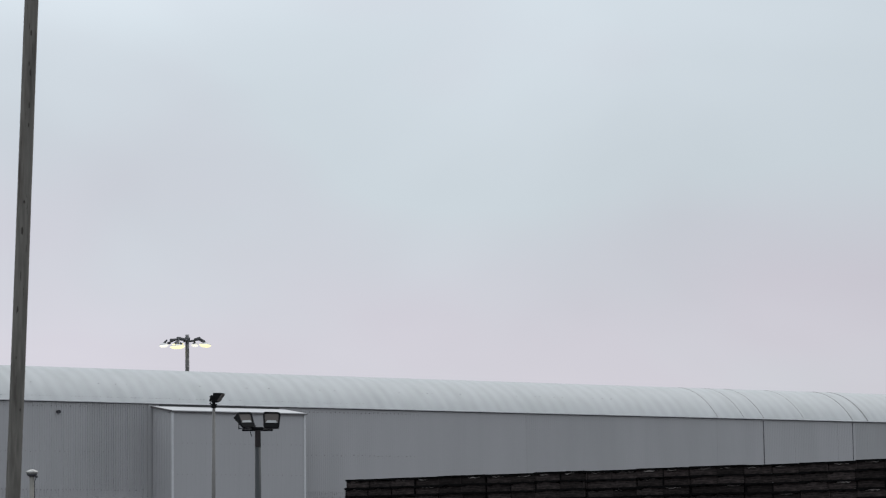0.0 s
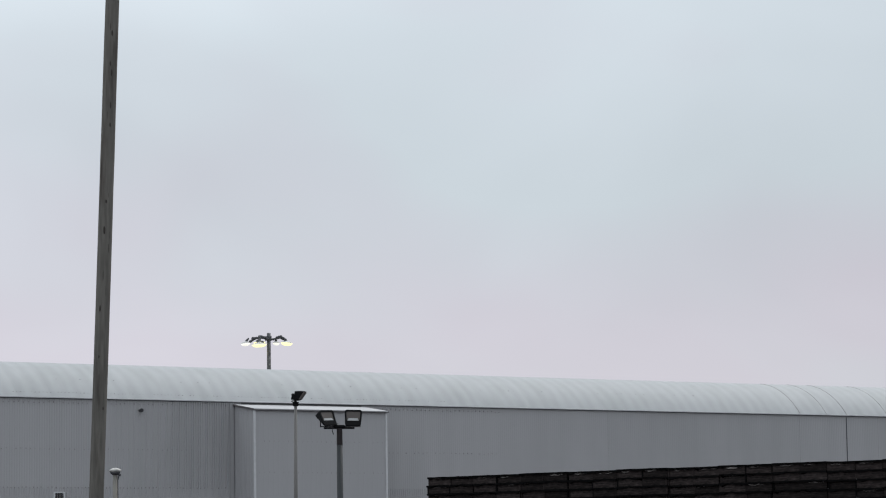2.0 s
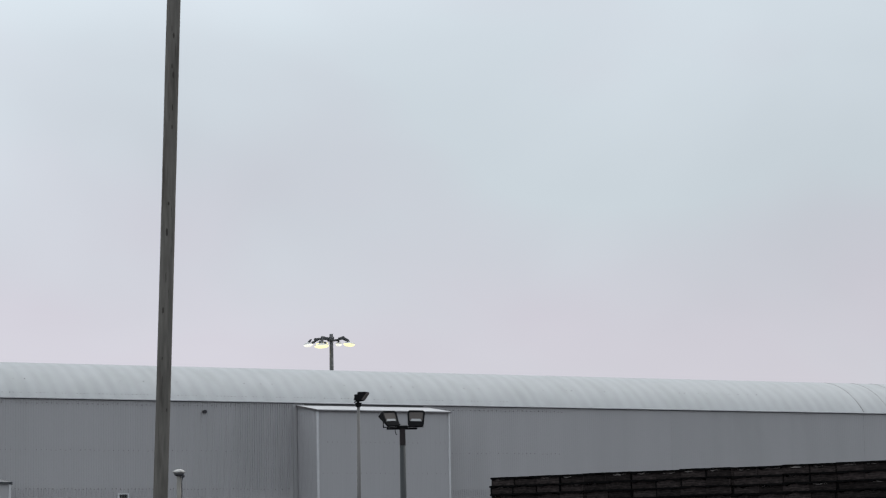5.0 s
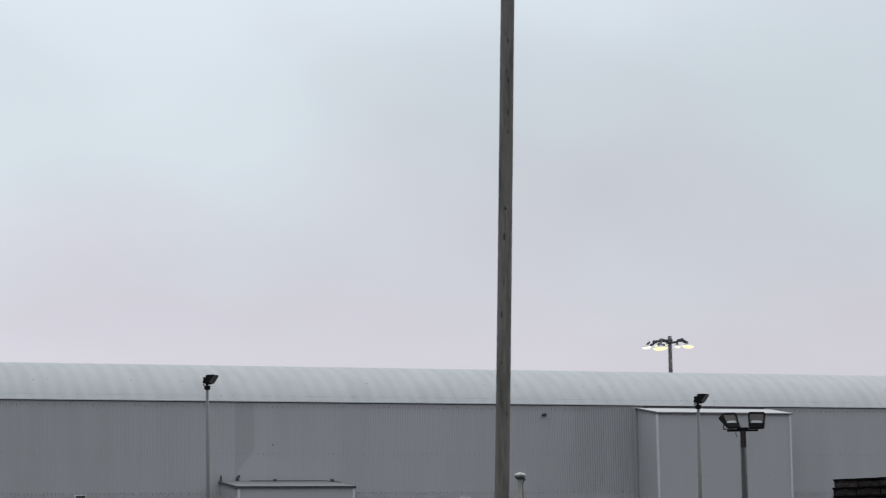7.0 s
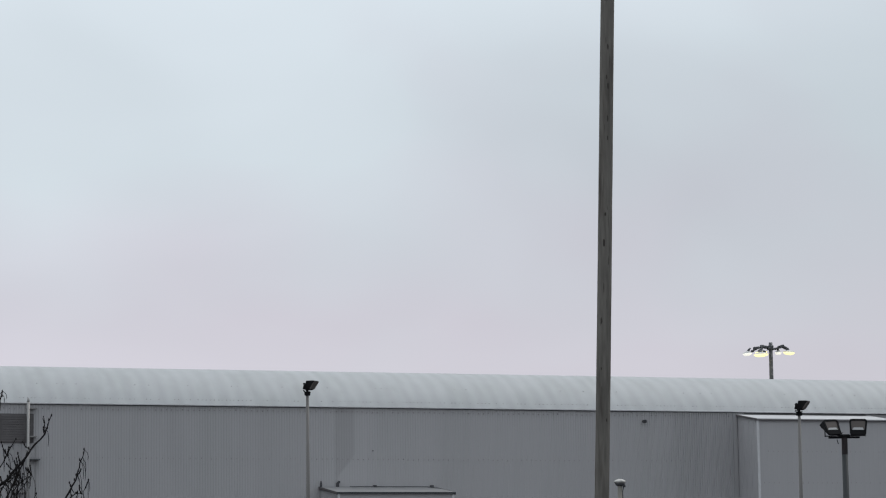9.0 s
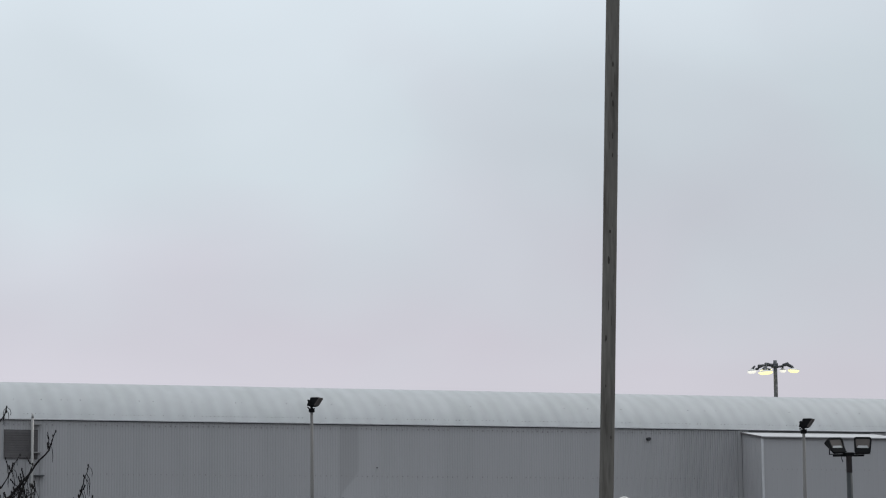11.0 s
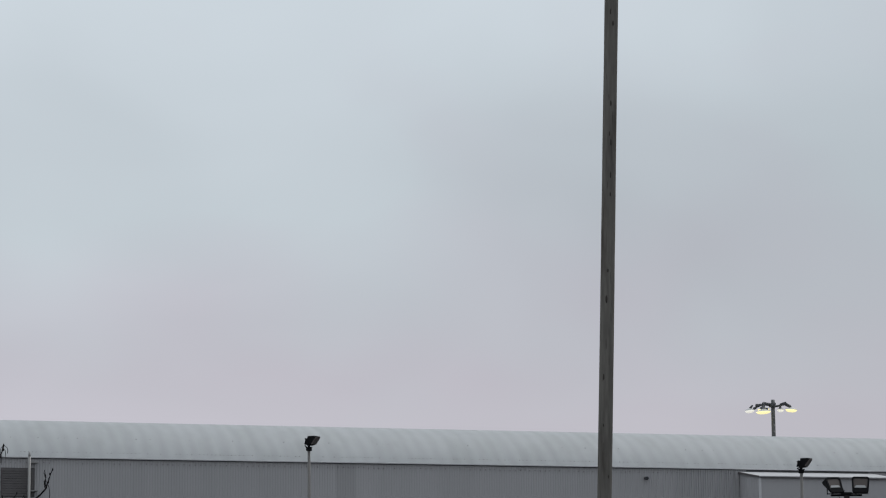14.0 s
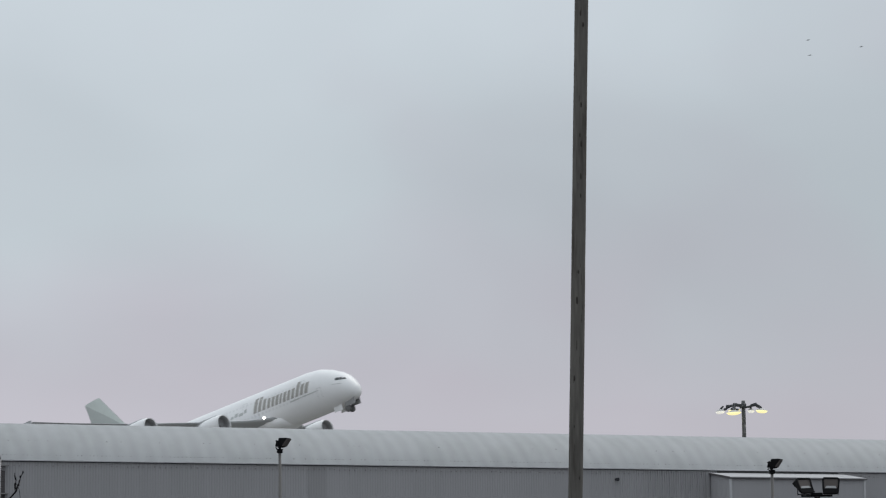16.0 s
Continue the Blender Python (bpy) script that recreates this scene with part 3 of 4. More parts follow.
for x, y, z, q in ((-1.6, 0.05, 22.12, 0.15), (-1.35, 0, 22.36, 0.19), (-1.1, 0.15, 22.42, 0.15), (-0.75, -0.1, 22.5, 0.2), (-0.45, 0.1, 22.46, 0.19),
                   (-0.2, 0.3, 22.4, 0.16), (-1.0, -0.5, 22.12, 0.16), (-0.6, -0.6, 22.0, 0.13), (0.75, 0.05, 22.46, 0.14), (0.98, -0.1, 22.48, 0.2),
                   (1.25, 0.1, 22.38, 0.18), (1.45, -0.1, 22.26, 0.12), (0.4, 0.1, 22.3, 0.12)):
    bm = B()
    box(bm, -q, q, -q, q, -q * 0.7, q * 0.7, Matrix.Translation((x, y, z)) @ Matrix.Rotation(gr.uniform(-0.5, 0.5), 4, "Y"), bevel=q * 0.3)
    part("gear_box", bm, MASTGREY, mast)


# ================= floodlights =================
def flood_head(parent, m, w, h, d, name="floodlight"):
    """A floodlight: a tapered black housing with fins, a rim, glass and a white reflector. It faces -y."""
    def outline(k, z0=0.0, z1=1.0, r=0.0):
        """The front's outline, a little wider at the top, shrunk by k, its corners rounded by r."""
        lo, hi = -h / 2 + h * z0 + k, -h / 2 + h * z1 - k
        wl = (0.455 + 0.045 * z0) * w - k
        wh = (0.455 + 0.045 * z1) * w - k
        pts4 = [(-wl, lo), (wl, lo), (wh, hi), (-wh, hi)]
        if not r:
            return pts4
        res = []
        for (x, z), a0 in zip(pts4, (180, 270, 0, 90)):
            cx, cz = x - math.copysign(r, x), z + (r if z == lo else -r)
            res += [(cx + r * math.cos(radians(a0 + 30 * q)), cz + r * math.sin(radians(a0 + 30 * q))) for q in range(4)]
        return res

    def slab(pts4, y0, y1, bev=0.0, taper=1.0):
        n = len(pts4)
        b3 = B()
        a = [b3.verts.new((x, y0, z)) for x, z in pts4]
        c = [b3.verts.new((x * taper, y1, z * taper * (0.95 if taper == 1.0 else 0.2) + (0.0 if taper == 1.0 else h * 0.42))) for x, z in pts4]
        b3.faces.new(a)
        b3.faces.new(c[::-1])
        for k in range(n):
            b3.faces.new((a[k], c[k], c[(k + 1) % n], a[(k + 1) % n]))
        bmesh.ops.recalc_face_normals(b3, faces=b3.faces)
        if bev:
            bmesh.ops.bevel(b3, geom=list(b3.edges), offset=bev, segments=2, affect="EDGES", profile=0.5)
        bmesh.ops.transform(b3, matrix=m, verts=b3.verts)
        return b3

    hs = part(name, slab(outline(0.0, r=0.07), -d * 0.5, d * 0.5, 0.0, 0.72), BLACK, parent, "black floodlight housing")
    b2 = B()
    for k in range(5):
        x = (k - 2) * w * 0.14
        box(b2, x - 0.006, x + 0.006, d * 0.3, d * 0.52, h * 0.26, h * 0.5)
    bmesh.ops.transform(b2, matrix=m, verts=b2.verts)
    part("cooling_fins", b2, BLACK, hs)
    b2 = B()
    t = w * 0.1
    ring = [[b2.verts.new((x, y, z)) for x, z in outline(k, r=0.07 - k * 0.6)] for k, y in ((0.0, -d * 0.5), (0.006, -d * 0.5 - 0.035), (t, -d * 0.5 - 0.035), (t, -d * 0.5))]
    for r0, r1 in zip(ring, ring[1:]):
        n = len(r0)
        for k in range(n):
            b2.faces.new((r0[k], r0[(k + 1) % n], r1[(k + 1) % n], r1[k]))
    bmesh.ops.recalc_face_normals(b2, faces=b2.faces)
    bmesh.ops.transform(b2, matrix=m, verts=b2.verts)
    part("rim", b2, BLACK, hs)
    part("control_gear", slab(outline(0.012, 0.0, 0.34, r=0.04), -d * 0.5 - 0.05, -d * 0.5), BLACK, hs)
    part("glass", slab(outline(t * 0.9, 0.28, 0.98), -d * 0.5 - 0.012, -d * 0.5 + 0.002), LENS, hs, "dull brown lamp glass")
    part("reflector", slab([(-0.33 * w, -0.16 * h), (0.33 * w, -0.16 * h), (0.25 * w, -0.02 * h), (-0.25 * w, -0.02 * h)], -d * 0.5 - 0.02, -d * 0.5), REFLECT, hs, "white reflector strip")
    return hs


def pole_floodlight(at, top, turn, lean=0.0):
    """A single floodlight that tilts on a slim pole."""
    lamp = thing("pole_floodlight", at, "black floodlight tilted on a slim galvanised pole", "floodlight", "slim pole floodlights")
    b2 = B()
    tube(b2, [(-lean, 0, 0), (-lean * 0.5, 0, top * 0.5), (0, 0, top - 0.3)], [0.09, 0.07, 0.05], 12)
    part("pole", b2, SLIM_POLE, lamp, smooth=True)
    b2 = B()
    box(b2, -0.1, 0.1, -0.08, 0.08, top - 0.31, top - 0.2, bevel=0.02)
    box(b2, -0.11, 0.11, -0.1, 0.1, top - 0.2, top - 0.17)
    box(b2, -0.04, 0.04, -0.04, 0.04, top - 0.17, top - 0.05)
    part("junction_box", b2, BLACK, lamp)
    b2 = B()
    box(b2, -0.14, -0.1, -0.19, 0.19, top - 0.16, top - 0.12, bevel=0.01)
    for y in (-0.2, 0.18):
        box(b2, -0.025, 0.025, y, y + 0.02, -0.15, 0.13, Matrix.Translation((-0.07, 0, top)) @ Matrix.Rotation(radians(-20), 4, "Y"))
    box(b2, -0.035, 0.035, -0.06, 0.06, -0.12, 0.1, Matrix.Translation((-0.1, 0, top + 0.03)) @ Matrix.Rotation(radians(15), 4, "Y"), bevel=0.01)
    part("yoke", b2, BLACK, lamp)
    # wedge-shaped head: flat top, glass slanting down on its forward side
    m = Matrix.Translation((0.08, 0, top + 0.03)) @ Matrix.Rotation(radians(turn), 4, "Z")
    side_on = [(-0.06, 0.175), (0.285, 0.165), (0.07, -0.13), (-0.06, -0.15), (-0.13, -0.12)]
    b2 = B()
    a = [b2.verts.new((x, -0.17, z)) for x, z in side_on]
    c = [b2.verts.new((x, 0.17, z)) for x, z in side_on]
    b2.faces.new(a)
    b2.faces.new(c[::-1])
    for k in range(5):
        b2.faces.new((a[k], c[k], c[(k + 1) % 5], a[(k + 1) % 5]))
    bmesh.ops.recalc_face_normals(b2, faces=b2.faces)
    bmesh.ops.bevel(b2, geom=list(b2.edges), offset=0.018, segments=2, affect="EDGES", profile=0.5)
    bmesh.ops.transform(b2, matrix=m, verts=b2.verts)
    hs = part("floodlight", b2, BLACK, lamp, "black floodlight housing")
    b2 = B()
    box(b2, -0.015, 0.015, -0.165, 0.165, -0.15, 0.15, m @ Matrix.Translation((0.18, 0, 0.015)) @ Matrix.Rotation(radians(36), 4, "Y"))
    part("glass", b2, LENS, hs, "dull brown lamp glass")
    b2 = B()
    for k in range(6):
        box(b2, -0.04, 0.2, -0.15 + k * 0.06, -0.142 + k * 0.06, 0.155, 0.18, m)
    part("cooling_fins", b2, GALV, hs, "pale cooling fins")
    b2 = B()
    box(b2, -0.03, 0.05, -0.13, -0.05, 3.3, 3.55, bevel=0.01)
    part("hatch", b2, GUTTER, lamp)
    return lamp


pole_floodlight((8.80, 94.58, 0), 7.75, -22, 0.04)
pole_floodlight((-8.32, 94.64, 0), 8.72, -22, 0.0)

twin = thing("twin_floodlight", (8.04, 73.56, 0), "pair of black floodlights on a grey-green pole crossbar", "floodlight")
bm = B()
tube(bm, [(0, 0, 0), (0, 0, 5.08)], [0.105, 0.08], 14)
part("pole", bm, GREEN_POLE, twin, smooth=True)
bm = B()
tube(bm, [(0, 0, 5.08), (0, 0, 5.53)], [0.083, 0.078], 14)
part("pole_top", bm, BROWN_BAND, twin, "dark brown pole top")
bm = B()
box(bm, -0.43, 0.41, -0.03, 0.03, 5.51, 5.56, bevel=0.008)
box(bm, -0.16, 0.14, -0.06, 0.06, 5.54, 5.62, bevel=0.015)
tube(bm, [(0.12, -0.03, 5.57), (0.24, -0.03, 5.62), (0.3, -0.02, 5.72)], 0.018, 6)
tube(bm, [(-0.14, -0.03, 5.57), (-0.05, -0.05, 5.66), (-0.2, -0.03, 5.6)], 0.016, 6)
part("crossbar", bm, BLACK, twin)
bm = B()
tube(bm, [(-0.2, -0.05, 5.54), (-0.205, -0.06, 5.46), (-0.17, -0.06, 5.36)], 0.012, 6)
part("loose_cable", bm, BLACK, twin, "short dangling cable")
for x, turn, tilt in ((-0.33, -27, 24), (0.38, 8, 14)):
    bm = B()
    box(bm, x - 0.2, x - 0.175, -0.02, 0.02, 5.56, 5.72)
    box(bm, x + 0.175, x + 0.2, -0.02, 0.02, 5.56, 5.72)
    box(bm, x - 0.2, x + 0.2, -0.02, 0.02, 5.565, 5.59)
    part("yoke", bm, GALV if x > 0 else BLACK, twin)
    m = Matrix.Translation((x - (0.06 if x < 0 else 0), 0.0, 5.745 if x < 0 else 5.775)) @ Matrix.Rotation(radians(-turn), 4, "Z") @ Matrix.Rotation(radians(-tilt), 4, "X") @ Matrix.Rotation(radians(-3 if x < 0 else 2), 4, "Y")
    flood_head(twin, m, 0.48, 0.47, 0.27 if x < 0 else 0.2)

# ================= utility pole and capped post =================
pole = thing("utility_pole", (0.81, 44.99, 0), "weathered dark wooden utility pole with knots", "utility pole")
bm = B()
pts, rad = [], []
for k in range(29):
    z = k * 0.5
    wob = noise.noise(Vector((0.3, 0.7, z * 0.6)))
    pts.append((0.0314 * z + 0.004 * wob, 0.004 * wob, z))
    rad.append(0.1225 - 0.0006 * z + 0.0022 * noise.noise(Vector((5.1, 1.0, z * 1.7))))
tube(bm, pts, rad, 20)
part("shaft", bm, WOOD_POLE, pole, smooth=True)
kr = random.Random(11)
BIG_KNOTS = [(12.2, 262), (12.0, 284), (10.62, 275), (10.1, 268), (9.95, 280), (9.07, 282), (9.4, 281), (7.78, 270), (7.3, 262), (6.0, 248), (5.2, 252), (4.35, 300)]
for k in range(52):
    if k < len(BIG_KNOTS):
        z, a = BIG_KNOTS[k][0], radians(BIG_KNOTS[k][1])
        r, h = kr.uniform(0.011, 0.019), kr.uniform(0.05, 0.12)
    else:
        z, a = kr.uniform(2.6, 13.2), radians(kr.uniform(215, 325))
        r, h = kr.uniform(0.003, 0.007), kr.uniform(0.06, 0.3)
    c = Vector((0.0314 * z + math.cos(a) * 0.113, math.sin(a) * 0.113, z))
    bm = B()
    bmesh.ops.create_icosphere(bm, subdivisions=2, radius=1.0)
    bmesh.ops.transform(bm, matrix=Matrix.Translation(c) @ Matrix.Diagonal((r, r * 0.8, h * 0.6, 1)), verts=bm.verts)
    part("knot", bm, KNOT, pole, smooth=True)

post = thing("capped_post", (1.196, 44.6, 0), "slim cream post with a dirty white domed cap", "post")
bm = B()
tube(bm, [(0, 0, 0), (0, 0, 3.27)], 0.04, 14)
part("shaft", bm, POSTCREAM, post, smooth=True)
bm = B()
tube(bm, [(0, 0, 3.28), (0, 0, 3.3), (0, 0, 3.316), (0, 0, 3.326), (0, 0, 3.346), (0, 0, 3.36), (0, 0, 3.365)], [0.06, 0.09, 0.105, 0.1, 0.072, 0.034, 0.008], 18)
# a dark ring stands in for the shaded underside of the cap
part("under_cap_shade", tube(B(), [(0, 0, 3.25), (0, 0, 3.262), (0, 0, 3.292)], [0.048, 0.07, 0.085], 18), JOINT, post, "dark ring drawn as the shade under the cap", smooth=True)
part("cap", bm, CAPWHITE, post, "flat white domed cap", smooth=True)
bm = B()
box(bm, 0.045, 0.09, -0.05, 0.0, 3.225, 3.265, bevel=0.008)
tube(bm, [(0.06, -0.03, 3.23), (0.04, -0.045, 3.16), (0.046, -0.03, 2.6), (0.045, -0.03, 0.5)], 0.009, 6)
part("cable", bm, JOINT, post)

# ================= stacks of dark pallets =================
S0, S1 = Vector((6.87, 48.45, 0)), Vector((14.5, 41.2, 0))
ALONG = (S1 - S0).normalized()
S_TURN = math.degrees(math.atan2(ALONG.y, ALONG.x))
LAYER, CELL = 0.148, 0.5
pr = random.Random(21)


def rail_mesh(seed):
    """The deck of a pallet: its black front edge droops unevenly, drawing the shadow below."""
    q = random.Random(seed)
    b2 = B()
    n = 17
    x1 = 2 * CELL - 0.006
    fr = []
    for k in range(n):
        x = x1 * k / (n - 1)
        drop = 0.018 + abs(q.gauss(0, 0.011)) + 0.006 * math.sin(k * 0.8 + seed)
        y = -0.018 + q.uniform(-0.007, 0.01)
        fr.append([b2.verts.new(v) for v in ((x, y, LAYER - 0.004 - q.uniform(0, 0.004)), (x, y, LAYER - 0.006 - drop), (x, 1.0, LAYER - 0.024), (x, 1.0, LAYER - 0.004))])
    for a, c in zip(fr, fr[1:]):
        for k in range(4):
            b2.faces.new((a[k], a[(k + 1) % 4], c[(k + 1) % 4], c[k]))
    b2.faces.new(fr[0])
    b2.faces.new(fr[-1][::-1])
    bmesh.ops.recalc_face_normals(b2, faces=b2.faces)
    me = bpy.data.meshes.new("deck")
    b2.to_mesh(me)
    b2.free()
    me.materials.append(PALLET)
    return me


def block_mesh(mat):
    b2 = B()
    box(b2, -0.011, 0.011, -0.004, 0.95, 0.0, LAYER - 0.024)
    me = bpy.data.meshes.new("block")
    b2.to_mesh(me)
    b2.free()
    me.materials.append(mat)
    return me


def board_mesh(seed):
    """A board between two blocks, with a chipped upper edge."""
    q = random.Random(seed)
    b2 = B()
    n = 9
    lo, hi, lo2, hi2 = [], [], [], []
    for k in range(n):
        x = 0.006 + (CELL - 0.012) * k / (n - 1)
        z = LAYER - 0.026 - max(0.0, q.gauss(0.0, 0.016))
        y = 0.008 + q.uniform(-0.006, 0.006)
        lo.append(b2.verts.new((x, y, 0.0)))
        hi.append(b2.verts.new((x, y, z)))
        lo2.append(b2.verts.new((x, y + 0.03, 0.0)))
        hi2.append(b2.verts.new((x, y + 0.03, z)))
    for k in range(n - 1):
        b2.faces.new((lo[k], lo[k + 1], hi[k + 1], hi[k]))
        b2.faces.new((hi[k], hi[k + 1], hi2[k + 1], hi2[k]))
        b2.faces.new((lo2[k + 1], lo2[k], hi2[k], hi2[k + 1]))
    me = bpy.data.meshes.new("board")
    b2.to_mesh(me)
    b2.free()
    me.materials.append(BOARD)
    return me


def torn_mesh(seed):
    q = random.Random(seed)
    b2 = B()
    x0, w = q.uniform(0.04, 0.16), q.uniform(0.16, 0.3)
    a, c = [], []
    for k in range(7):
        x, mid = x0 + w * k / 6, LAYER - 0.045 + q.uniform(-0.012, 0.008)
        t = 0.011 * math.sin(math.pi * (k + 0.5) / 7) * q.uniform(0.4, 1.5)
        a.append(b2.verts.new((x, -0.002, mid - t)))
        c.append(b2.verts.new((x, 0.008, mid + t)))
    for k in range(6):
        b2.faces.new((a[k], a[k + 1], c[k + 1], c[k]))
    bmesh.ops.solidify(b2, geom=list(b2.faces), thickness=0.006)
    me = bpy.data.meshes.new("torn_wrap")
    b2.to_mesh(me)
    b2.free()
    me.materials.append(TORN)
    return me


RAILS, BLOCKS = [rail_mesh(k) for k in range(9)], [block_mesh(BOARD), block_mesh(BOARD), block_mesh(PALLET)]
BOARDS = [board_mesh(k) for k in range(12)]
TORNS = [torn_mesh(k) for k in range(8)]
LAYERS = 22
for k in range(14):
    extra = (0, 0, 0.006, 0, 0.01, 0.0, 0.008, 0.012, 0.0, 0.008, 0.022, 0.018, 0.022, 0.018)[k]
    at = S0 + ALONG * (k * 2 * CELL)
    stack = thing("pallet_stack", (at.x, at.y, 0), "tall stack of dark stained weathered pallets", "pallet stack", "row of pallet stacks", S_TURN)
    # the plain lower part of the stack, then the upper layers piece by piece
    LOW = LAYERS - 6
    bm = B()
    base = 0.044 + extra
    box(bm, 0.0, 2 * CELL - 0.006, 0.0, 1.0, 0.0, base)
    for j in range(LOW):
        z = base + j * LAYER
        box(bm, 0.0, 2 * CELL - 0.006, -0.03, 1.0, z + LAYER - 0.036, z + LAYER - 0.004)
        for x in (0.035, CELL, 2 * CELL - 0.04):
            box(bm, x - 0.035, x + 0.035, -0.012, 0.95, z - 0.004, z + LAYER - 0.036)
        box(bm, 0.07, 2 * CELL - 0.08, 0.02, 0.05, z - 0.004, z + LAYER - 0.055)
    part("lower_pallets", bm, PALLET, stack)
    for j in range(LOW, LAYERS):
        pal = new("pallet", pr.choice(RAILS))
        pal.parent = stack
        pal.location = (pr.uniform(-0.018, 0.012), pr.uniform(-0.012, 0.012), base + j * LAYER)
        for x in (0.016, CELL, 2 * CELL - 0.022):
            put_mesh("block", pr.choice(BLOCKS), pal, x + pr.uniform(-0.012, 0.012), pr.uniform(0.0, 0.035), -0.004)
        for x in (0.0, CELL):
            put_mesh("board", pr.choice(BOARDS), pal, x, pr.uniform(-0.008, 0.02), -0.004)
            if pr.random() < (0.85 if j == LAYERS - 1 else 0.3):
                put_mesh("torn_wrap", pr.choice(TORNS), pal, x, 0.0, 0.0)

# ================= bare tree =================
tree = thing("bare_tree", (-9.4, 39.6, 0), "bare wet-barked tree with hanging catkins", "tree")
bm = B()
tube(bm, [(0, 0, 0), (0.05, 0.02, 1.0), (0.0, 0.0, 1.9), (-0.15, 0.05, 2.9), (-0.2, 0.0, 3.8), (-0.4, 0.1, 4.6)], [0.13, 0.11, 0.09, 0.06, 0.04, 0.02], 12)
part("trunk", bm, BARK, tree, smooth=True)


def limb(points, r0, r1, twigs, catkins, seed, label=""):
    """A limb with side twigs and hanging catkins, in the tree's space."""
    q, knob = random.Random(seed), random.Random(seed + 50)
    pts2 = []
    for p, n2 in zip(points, points[1:]):
        for s in range(4):
            v = Vector(p).lerp(Vector(n2), s / 4)
            pts2.append(v + Vector((q.uniform(-1, 1), q.uniform(-1, 1), q.uniform(-1, 1))) * 0.012)
    pts2.append(Vector(points[-1]))
    rr = [(0.62 * r0 + (0.85 * r1 - 0.62 * r0) * k / (len(pts2) - 1)) * knob.uniform(0.78, 1.12) for k in range(len(pts2))]
    b2 = B()
    tube(b2, pts2, rr, 7)
    for k in range(1, len(pts2)):   # buds
        if q.random() < 0.7:
            bmesh.ops.create_icosphere(b2, subdivisions=1, radius=0.016,
                                       matrix=Matrix.Translation(pts2[k] + Vector((q.uniform(-.02, .02), 0, q.uniform(0, .02)))) @ Matrix.Diagonal((0.8, 0.8, 1.5, 1)))
    lb = part("limb", b2, BARK, tree, label)
    tips = [pts2[-1]]
    for _ in range(twigs):
        k = q.randrange(len(pts2) // 4, len(pts2))
        d = Vector((q.uniform(-0.5, 0.6), q.uniform(-0.4, 0.4), q.uniform(0.2, 1.0))).normalized()
        ln = q.uniform(0.08, 0.24)
        p1 = pts2[k] + d * ln * 0.5 + Vector((q.uniform(-.02, .02), 0, 0))
        p2 = p1 + (d + Vector((0.2 * q.uniform(-1, 1), 0, 0.5))).normalized() * ln * 0.5
        b2 = B()
        tube(b2, [pts2[k], p1, p2], [rr[k] * 0.6, 0.008, 0.006], 6)
        for v in (p1, p2, p1.lerp(p2, 0.5)):
            bmesh.ops.create_icosphere(b2, subdivisions=1, radius=0.014, matrix=Matrix.Translation(v) @ Matrix.Diagonal((0.9, 0.9, 1.5, 1)))
        part("twig", b2, BARK, lb)
        tips += [p1, p2]
    for _ in range(catkins * 2):
        v = q.choice(tips + pts2[len(pts2) // 3:])
        ln = q.uniform(0.12, 0.32)
        sx = q.uniform(-0.05, 0.06)
        b2 = B()
        tube(b2, [v, v + Vector((sx, 0, -ln * 0.35)), v + Vector((sx * 1.2, 0, -ln * 0.7)), v + Vector((sx, 0.01, -ln))],
             [0.003, 0.0045, 0.005, 0.003], 5)
        part("catkin", b2, BARK, lb)


def tp(x, z, y=0.0):
    """A world x and height near the tree's plane to the tree's space."""
    return (x + 9.4, y - 0.2, z)


limb([tp(-9.55, 2.4), tp(-8.5, 2.85), tp(-7.86, 3.28), tp(-7.58, 3.62), tp(-7.32, 3.94), tp(-7.22, 4.20)], 0.05, 0.008, 2, 2, 1)
limb([tp(-7.33, 3.93), tp(-7.32, 4.06), tp(-7.335, 4.2)], 0.012, 0.007, 0, 1, 2)
limb([tp(-9.4, 1.9), tp(-8.1, 2.2), tp(-7.3, 2.55), tp(-7.05, 2.91), tp(-6.86, 3.25), tp(-6.80, 3.5), tp(-6.73, 3.70)], 0.045, 0.007, 6, 9, 3)
limb([tp(-7.0, 2.95), tp(-6.86, 3.06), tp(-6.76, 3.06)], 0.014, 0.006, 3, 5, 4)
limb([tp(-9.5, 2.2), tp(-8.4, 2.5), tp(-7.9, 2.95), tp(-7.68, 3.4), tp(-7.55, 3.72)], 0.04, 0.007, 10, 10, 6)
limb([tp(-9.5, 2.6), tp(-8.6, 3.1), tp(-8.0, 3.4), tp(-7.75, 3.85)], 0.035, 0.007, 8, 6, 7)
limb([tp(-8.5, 2.5), tp(-7.95, 2.75), tp(-7.7, 3.2), tp(-7.5, 3.35)], 0.025, 0.006, 8, 10, 8)
limb([tp(-8.6, 2.3), tp(-8.0, 2.6), tp(-7.75, 2.95), tp(-7.62, 3.25)], 0.02, 0.005, 14, 12, 12)
limb([tp(-8.7, 2.7), tp(-8.1, 3.0), tp(-7.85, 3.25), tp(-7.7, 3.45)], 0.018, 0.005, 14, 10, 13)
limb([tp(-8.3, 2.2), tp(-7.8, 2.5), tp(-7.55, 2.75), tp(-7.45, 3.05)], 0.016, 0.005, 10, 10, 14)
limb([tp(-9.6, 3.0), tp(-8.8, 3.6), tp(-8.2, 4.1), tp(-7.95, 4.5)], 0.035, 0.007, 6, 5, 9)


